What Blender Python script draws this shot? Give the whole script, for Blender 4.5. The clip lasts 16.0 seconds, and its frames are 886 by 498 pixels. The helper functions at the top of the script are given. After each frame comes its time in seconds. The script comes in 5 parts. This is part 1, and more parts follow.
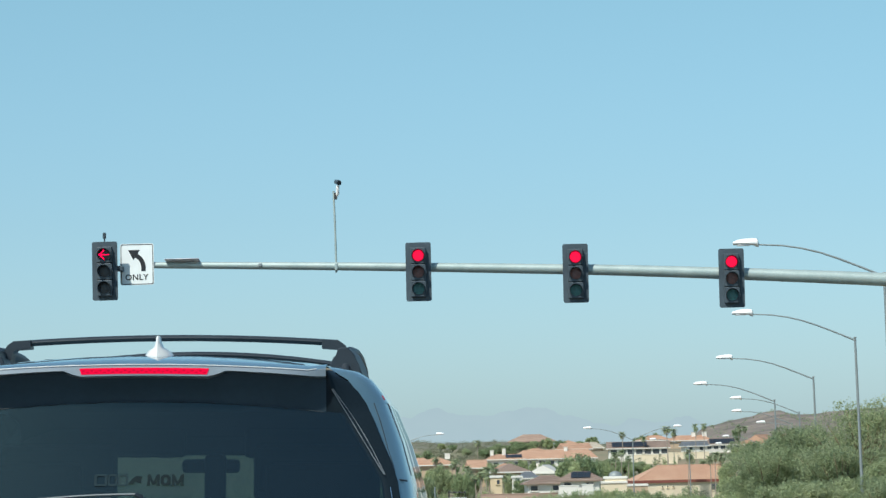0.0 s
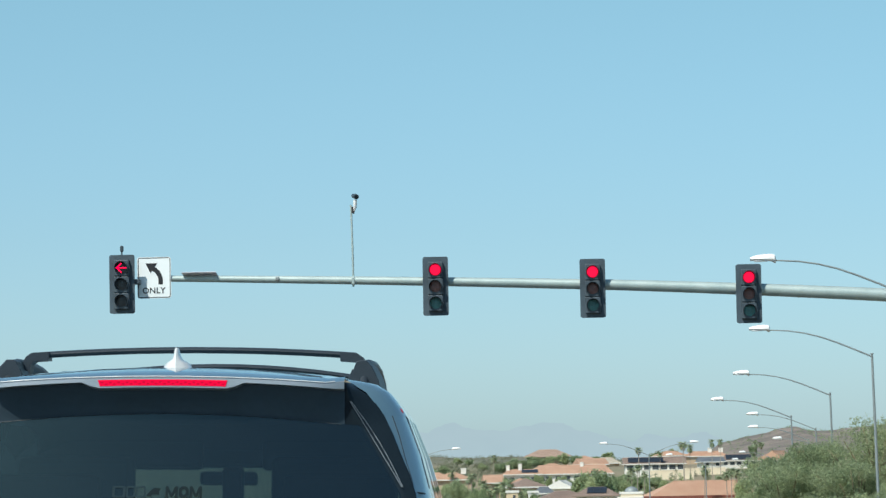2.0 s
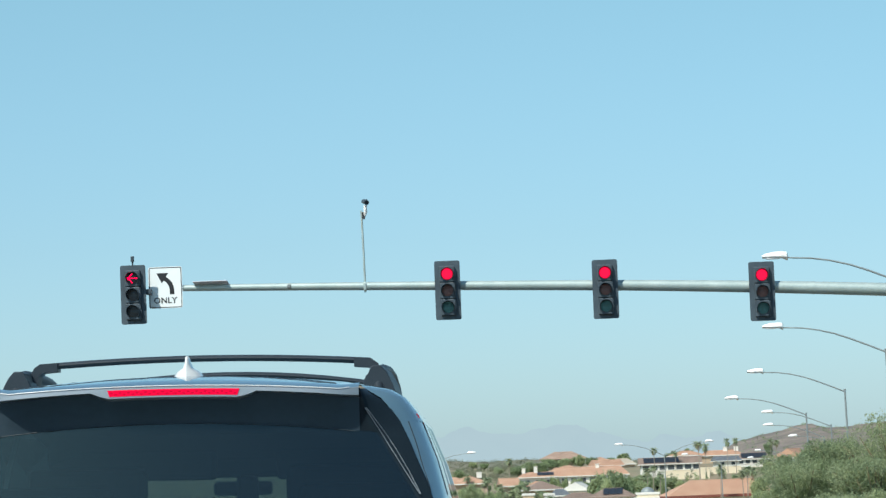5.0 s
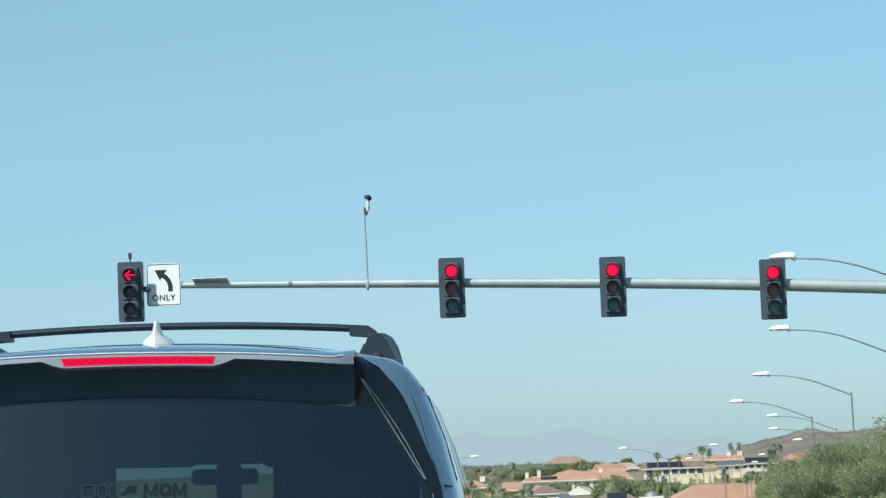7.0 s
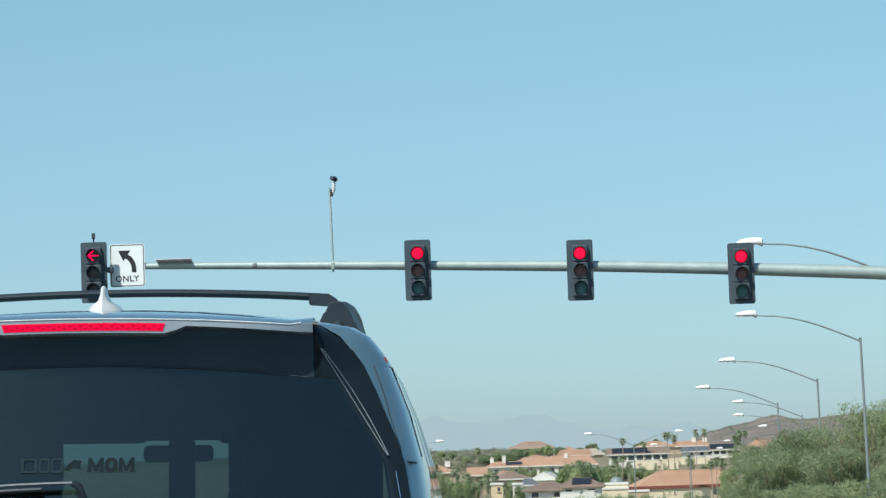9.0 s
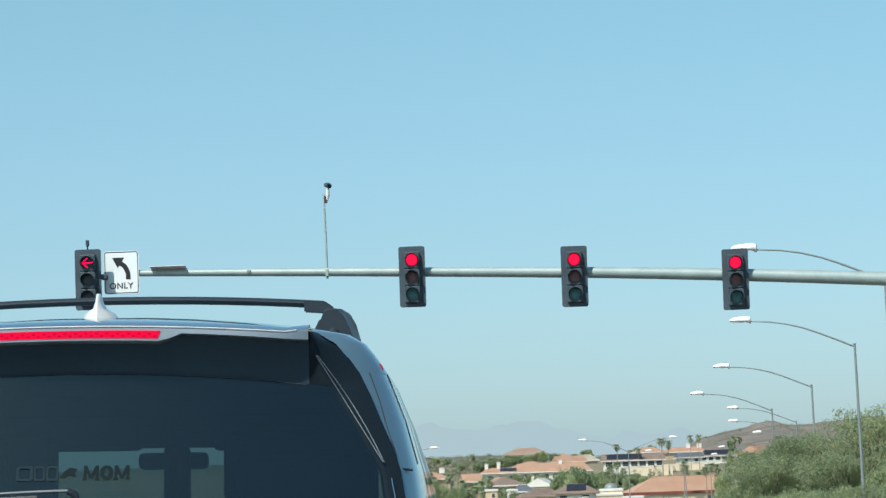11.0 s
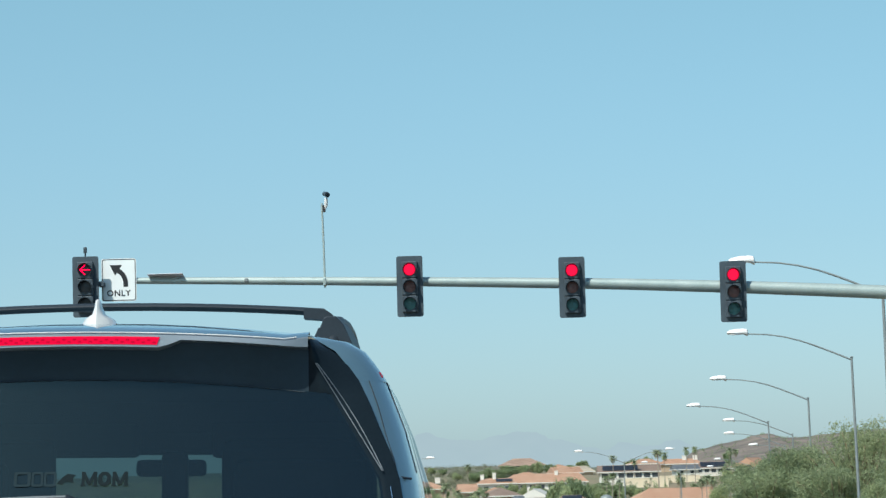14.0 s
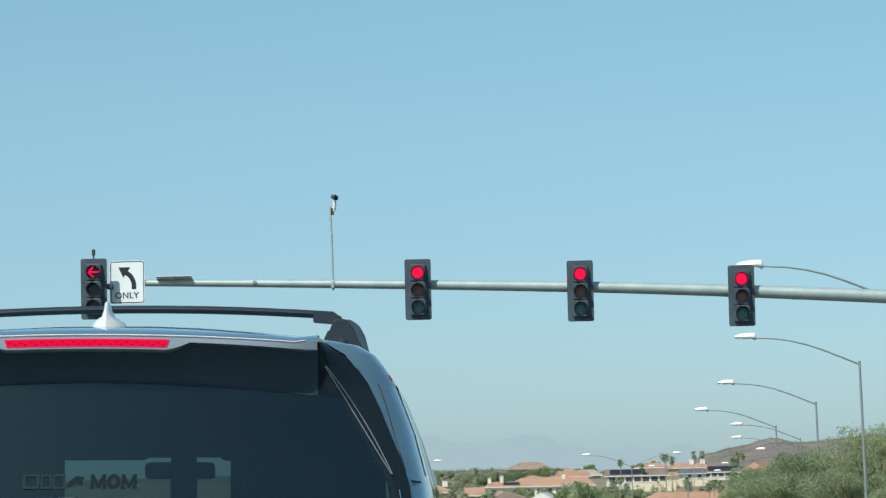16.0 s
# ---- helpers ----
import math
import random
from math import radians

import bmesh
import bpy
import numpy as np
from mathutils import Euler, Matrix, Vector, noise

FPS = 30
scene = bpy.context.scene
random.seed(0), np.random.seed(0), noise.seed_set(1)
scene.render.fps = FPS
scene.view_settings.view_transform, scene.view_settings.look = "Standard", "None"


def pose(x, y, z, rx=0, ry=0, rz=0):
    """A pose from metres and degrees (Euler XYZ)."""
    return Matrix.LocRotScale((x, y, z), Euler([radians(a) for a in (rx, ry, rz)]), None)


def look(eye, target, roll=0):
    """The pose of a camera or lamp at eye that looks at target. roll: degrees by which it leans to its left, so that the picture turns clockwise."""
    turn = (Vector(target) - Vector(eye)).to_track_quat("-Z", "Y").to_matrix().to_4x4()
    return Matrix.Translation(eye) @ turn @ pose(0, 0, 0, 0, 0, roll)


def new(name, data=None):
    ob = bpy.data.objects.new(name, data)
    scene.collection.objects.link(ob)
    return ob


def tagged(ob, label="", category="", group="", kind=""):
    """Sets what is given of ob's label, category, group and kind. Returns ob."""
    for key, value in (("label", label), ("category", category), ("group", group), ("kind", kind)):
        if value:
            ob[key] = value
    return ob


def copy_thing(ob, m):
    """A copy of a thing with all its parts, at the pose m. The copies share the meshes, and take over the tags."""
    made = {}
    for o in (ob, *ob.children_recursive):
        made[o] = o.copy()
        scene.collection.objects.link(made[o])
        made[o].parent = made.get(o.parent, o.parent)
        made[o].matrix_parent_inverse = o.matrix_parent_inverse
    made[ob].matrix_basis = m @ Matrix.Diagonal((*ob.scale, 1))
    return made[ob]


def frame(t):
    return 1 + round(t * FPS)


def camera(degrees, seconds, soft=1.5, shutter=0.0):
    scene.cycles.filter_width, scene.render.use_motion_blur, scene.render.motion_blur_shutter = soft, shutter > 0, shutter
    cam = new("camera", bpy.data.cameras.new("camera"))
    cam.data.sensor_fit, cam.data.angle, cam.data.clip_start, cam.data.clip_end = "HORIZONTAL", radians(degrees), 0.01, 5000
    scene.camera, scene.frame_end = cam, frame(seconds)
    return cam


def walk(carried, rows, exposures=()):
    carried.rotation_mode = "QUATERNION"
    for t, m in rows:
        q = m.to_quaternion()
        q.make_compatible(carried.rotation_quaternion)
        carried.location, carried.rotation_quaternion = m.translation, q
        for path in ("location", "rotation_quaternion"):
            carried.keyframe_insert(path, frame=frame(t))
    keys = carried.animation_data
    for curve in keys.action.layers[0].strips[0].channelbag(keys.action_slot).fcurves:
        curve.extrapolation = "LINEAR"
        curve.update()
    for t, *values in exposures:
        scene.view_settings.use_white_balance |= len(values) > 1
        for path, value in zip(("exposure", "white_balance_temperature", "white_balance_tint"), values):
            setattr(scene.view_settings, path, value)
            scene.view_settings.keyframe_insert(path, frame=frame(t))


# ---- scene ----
cam = camera(15.15, 16.0, soft=1.4)

# seconds, place, yaw to the left, pitch up and roll in degrees
PATH = [
    (0, 0.025, -0.082, 1.330, 1.4197, 3.7754, -1.281),
    (0.5, 0.024, -0.080, 1.329, 1.5610, 3.6733, -1.362),
    (1, 0.021, -0.075, 1.331, 1.6687, 3.8421, -1.292),
    (1.5, 0.021, -0.073, 1.327, 1.7016, 3.8205, -1.096),
    (2, 0.017, -0.074, 1.324, 1.7050, 4.0344, -1.048),
    (2.5, 0.017, -0.051, 1.325, 1.7177, 4.4426, -0.994),
    (3, 0.018, -0.048, 1.325, 1.7498, 4.1938, -1.148),
    (3.5, 0.020, -0.076, 1.324, 1.7829, 3.7334, -1.248),
    (4, 0.024, -0.111, 1.321, 1.8398, 3.6082, -1.466),
    (4.5, 0.020, -0.084, 1.329, 1.8583, 3.8933, -2.042),
    (4.7, 0.013, -0.009, 1.331, 1.8903, 4.0830, -2.213),
    (7, -0.075, 1.765, 1.272, 1.9498, 4.1933, -2.123),
    (7.5, -0.092, 2.121, 1.261, 1.8987, 4.3572, -2.314),
    (8, -0.102, 2.323, 1.256, 1.8239, 4.5083, -2.412),
    (8.5, -0.103, 2.371, 1.255, 1.6446, 4.2927, -2.105),
    (9, -0.094, 2.349, 1.250, 1.3769, 3.9154, -1.846),
    (9.2, -0.095, 2.337, 1.254, 1.2676, 3.8724, -1.732),
    (11.5, -0.099, 2.366, 1.251, 1.2706, 4.0437, -1.992),
    (12, -0.101, 2.371, 1.250, 1.3313, 4.0417, -1.867),
    (12.5, -0.105, 2.374, 1.249, 1.3701, 4.1018, -1.741),
    (13, -0.109, 2.381, 1.250, 1.3094, 4.1765, -1.598),
    (13.5, -0.108, 2.389, 1.250, 1.2638, 4.1602, -1.572),
    (14, -0.108, 2.383, 1.249, 1.2211, 4.1946, -1.523),
    (14.5, -0.110, 2.382, 1.249, 1.2176, 4.2845, -1.525),
    (15, -0.113, 2.388, 1.249, 1.2469, 4.3184, -1.503),
    (15.5, -0.113, 2.391, 1.250, 1.3073, 4.2782, -1.431),
    (16, -0.113, 2.390, 1.250, 1.3595, 4.2539, -1.330),
]
walk(cam, [(t, pose(x, y, z, 90 + pitch, 0, yaw) @ pose(0, 0, 0, 0, 0, roll)) for t, x, y, z, yaw, pitch, roll in PATH],
     [(0, 0.0), (3.5, 0.05), (4.5, 0.11), (7.5, 0.01), (8.5, -0.03), (11.5, 0.04), (14, -0.02), (16, -0.08)])

# ---- light ----
SUN_TO = Vector((-0.45, -0.65, 0.95)).normalized()
world = bpy.data.worlds.new("sky")
scene.world = world
world.use_nodes = True
wt = world.node_tree
wt.nodes.clear()
w_out = wt.nodes.new("ShaderNodeOutputWorld")
w_bg = wt.nodes.new("ShaderNodeBackground")
w_sky = wt.nodes.new("ShaderNodeTexSky")
w_sky.sky_type = "NISHITA"
w_sky.sun_disc = False
w_sky.sun_elevation = math.asin(SUN_TO.z)
w_sky.sun_rotation = math.atan2(SUN_TO.x, SUN_TO.y)
w_sky.air_density, w_sky.dust_density, w_sky.ozone_density = 1.0, 0.6, 1.5
w_tint = wt.nodes.new("ShaderNodeMix")
w_tint.data_type, w_tint.blend_type = "RGBA", "MULTIPLY"
w_tint.inputs[0].default_value = 1.0
# the haze near the horizon is bluer than clean air, and fades upward
w_co, w_sep = wt.nodes.new("ShaderNodeTexCoord"), wt.nodes.new("ShaderNodeSeparateXYZ")
w_rise, w_haze = wt.nodes.new("ShaderNodeMapRange"), wt.nodes.new("ShaderNodeValToRGB")
w_rise.inputs["From Min"].default_value, w_rise.inputs["From Max"].default_value = 0.0, 0.15
w_haze.color_ramp.elements.new(0.5)
for step, tint in zip(w_haze.color_ramp.elements, ((0.715, 0.995, 1.395, 1), (0.748, 1.020, 1.200, 1), (0.852, 1.160, 1.150, 1))):
    step.color = tint
wt.links.new(w_co.outputs["Generated"], w_sep.inputs[0])
wt.links.new(w_sep.outputs["Z"], w_rise.inputs["Value"])
wt.links.new(w_rise.outputs[0], w_haze.inputs[0])
wt.links.new(w_haze.outputs[0], w_tint.inputs[7])
wt.links.new(w_sky.outputs[0], w_tint.inputs[6])
wt.links.new(w_tint.outputs[2], w_bg.inputs[0])
w_bg.inputs[1].default_value = 0.1
wt.links.new(w_bg.outputs[0], w_out.inputs[0])

sun_data = bpy.data.lights.new("sun", "SUN")
sun_data.energy, sun_data.angle, sun_data.color = 4.6, radians(0.6), (0.98, 0.965, 0.89)
sun = new("sun", sun_data)
sun.matrix_world = look(SUN_TO * 50, (0, 0, 0))


# ---- materials ----
def material(name, color, rough=0.6, metal=0.0, vary=0.25, scale=4.0, fine=40.0, bump=0.15, second=None, coat=0.0, island=False, spread=0.0, own=0.0, spec=0.5, subsurface=0.0):
    """A surface whose colour wanders at two scales, towards a second colour, with a fine relief."""
    m = bpy.data.materials.new(name)
    m.use_nodes = True
    t = m.node_tree
    b = t.nodes["Principled BSDF"]
    b.inputs["Roughness"].default_value, b.inputs["Metallic"].default_value = rough, metal
    b.inputs["Coat Weight"].default_value = coat
    b.inputs["Coat Roughness"].default_value = 0.04
    b.inputs["Specular IOR Level"].default_value = spec
    co = t.nodes.new("ShaderNodeTexCoord")
    big, small = t.nodes.new("ShaderNodeTexNoise"), t.nodes.new("ShaderNodeTexNoise")
    big.inputs["Scale"].default_value, small.inputs["Scale"].default_value = scale, fine
    big.inputs["Detail"].default_value = small.inputs["Detail"].default_value = 4
    t.links.new(co.outputs["Object"], big.inputs["Vector"])
    t.links.new(co.outputs["Object"], small.inputs["Vector"])
    add = t.nodes.new("ShaderNodeMath")
    add.operation = "ADD"
    half = t.nodes.new("ShaderNodeMath")
    half.operation = "MULTIPLY"
    half.inputs[1].default_value = 0.6
    t.links.new(small.outputs["Fac"], half.inputs[0])
    t.links.new(big.outputs["Fac"], add.inputs[0])
    t.links.new(half.outputs[0], add.inputs[1])
    ramp = t.nodes.new("ShaderNodeMapRange")
    ramp.inputs["From Min"].default_value, ramp.inputs["From Max"].default_value = 0.5, 1.1
    t.links.new(add.outputs[0], ramp.inputs["Value"])
    mix = t.nodes.new("ShaderNodeMix")
    mix.data_type = "RGBA"
    other = second or tuple(min(1.0, c * (1 + vary)) for c in color)
    low = color if second else tuple(c * (1 - vary) for c in color)
    mix.inputs[6].default_value, mix.inputs[7].default_value = (*low, 1), (*other, 1)
    t.links.new(ramp.outputs[0], mix.inputs[0])
    last = mix.outputs[2]
    if spread:
        info = t.nodes.new("ShaderNodeNewGeometry" if island else "ShaderNodeObjectInfo")
        rnd = info.outputs["Random Per Island" if island else "Random"]
        hsv = t.nodes.new("ShaderNodeHueSaturation")
        val = t.nodes.new("ShaderNodeMapRange")
        val.inputs["To Min"].default_value, val.inputs["To Max"].default_value = 1 - spread, 1 + spread
        t.links.new(rnd, val.inputs["Value"])
        t.links.new(val.outputs[0], hsv.inputs["Value"])
        t.links.new(last, hsv.inputs["Color"])
        last = hsv.outputs["Color"]
    if own:
        who, tone, hue = t.nodes.new("ShaderNodeObjectInfo"), t.nodes.new("ShaderNodeMapRange"), t.nodes.new("ShaderNodeMapRange")
        each = t.nodes.new("ShaderNodeHueSaturation")
        tone.inputs["To Min"].default_value, tone.inputs["To Max"].default_value = 1 - own, 1 + own
        hue.inputs["To Min"].default_value, hue.inputs["To Max"].default_value = 0.5 + 0.09 * own, 0.5 - 0.06 * own
        t.links.new(who.outputs["Random"], tone.inputs["Value"])
        t.links.new(who.outputs["Random"], hue.inputs["Value"])
        t.links.new(tone.outputs[0], each.inputs["Value"])
        t.links.new(hue.outputs[0], each.inputs["Hue"])
        t.links.new(last, each.inputs["Color"])
        last = each.outputs["Color"]
    t.links.new(last, b.inputs["Base Color"])
    if bump:
        bp = t.nodes.new("ShaderNodeBump")
        bp.inputs["Strength"].default_value = bump
        bp.inputs["Distance"].default_value = 0.02
        t.links.new(small.outputs["Fac"], bp.inputs["Height"])
        t.links.new(bp.outputs["Normal"], b.inputs["Normal"])
    if subsurface:
        tr = t.nodes.new("ShaderNodeBsdfTranslucent")
        t.links.new(last, tr.inputs["Color"])
        mx = t.nodes.new("ShaderNodeMixShader")
        mx.inputs[0].default_value = subsurface
        t.links.new(b.outputs[0], mx.inputs[1])
        t.links.new(tr.outputs[0], mx.inputs[2])
        t.links.new(mx.outputs[0], t.nodes["Material Output"].inputs["Surface"])
    return m


def glass(name, tint, rough=0.01, base=0.04, pale_film=0.0, sheen=(1.0, 1.0, 1.0), most=1.0):
    """A thin tinted pane: clear through, more glossy the more it is seen aslant."""
    m = bpy.data.materials.new(name)
    m.use_nodes = True
    t = m.node_tree
    t.nodes.clear()
    out, mx = t.nodes.new("ShaderNodeOutputMaterial"), t.nodes.new("ShaderNodeMixShader")
    tr, gl, lw = t.nodes.new("ShaderNodeBsdfTransparent"), t.nodes.new("ShaderNodeBsdfGlossy"), t.nodes.new("ShaderNodeLayerWeight")
    power, scale = t.nodes.new("ShaderNodeMath"), t.nodes.new("ShaderNodeMapRange")
    lw.inputs["Blend"].default_value = 0.5
    power.operation = "POWER"
    power.inputs[1].default_value = 5.0
    scale.inputs["To Min"].default_value, scale.inputs["To Max"].default_value = base, most
    tr.inputs["Color"].default_value = (*tint, 1)
    gl.inputs["Roughness"].default_value = rough
    gl.inputs["Color"].default_value = (*sheen, 1)
    t.links.new(lw.outputs["Facing"], power.inputs[0])
    t.links.new(power.outputs[0], scale.inputs["Value"])
    t.links.new(scale.outputs[0], mx.inputs[0])
    t.links.new(tr.outputs[0], mx.inputs[1])
    t.links.new(gl.outputs[0], mx.inputs[2])
    last = mx.outputs[0]
    # pale film added to lift the dark glass as veiling glare does
    if pale_film:
        film, df, no = t.nodes.new("ShaderNodeMixShader"), t.nodes.new("ShaderNodeBsdfDiffuse"), t.nodes.new("ShaderNodeTexNoise")
        amount, co = t.nodes.new("ShaderNodeMapRange"), t.nodes.new("ShaderNodeTexCoord")
        df.inputs["Color"].default_value = (0.30, 0.40, 0.45, 1)
        no.inputs["Scale"].default_value, no.inputs["Detail"].default_value = 5.0, 5
        amount.inputs["To Min"].default_value, amount.inputs["To Max"].default_value = pale_film * 0.7, pale_film * 1.3
        t.links.new(co.outputs["Object"], no.inputs["Vector"])
        t.links.new(no.outputs["Fac"], amount.inputs["Value"])
        t.links.new(amount.outputs[0], film.inputs[0])
        t.links.new(last, film.inputs[1])
        t.links.new(df.outputs[0], film.inputs[2])
        last = film.outputs[0]
    t.links.new(last, out.inputs["Surface"])
    return m


def glow(name, color, strength, base=(0.2, 0.0, 0.01)):
    m = bpy.data.materials.new(name)
    m.use_nodes = True
    b = m.node_tree.nodes["Principled BSDF"]
    b.inputs["Base Color"].default_value = (*base, 1)
    b.inputs["Emission Color"].default_value = (*color, 1)
    b.inputs["Emission Strength"].default_value = strength
    b.inputs["Roughness"].default_value = 0.5
    b.inputs["Specular IOR Level"].default_value = 0.1
    return m


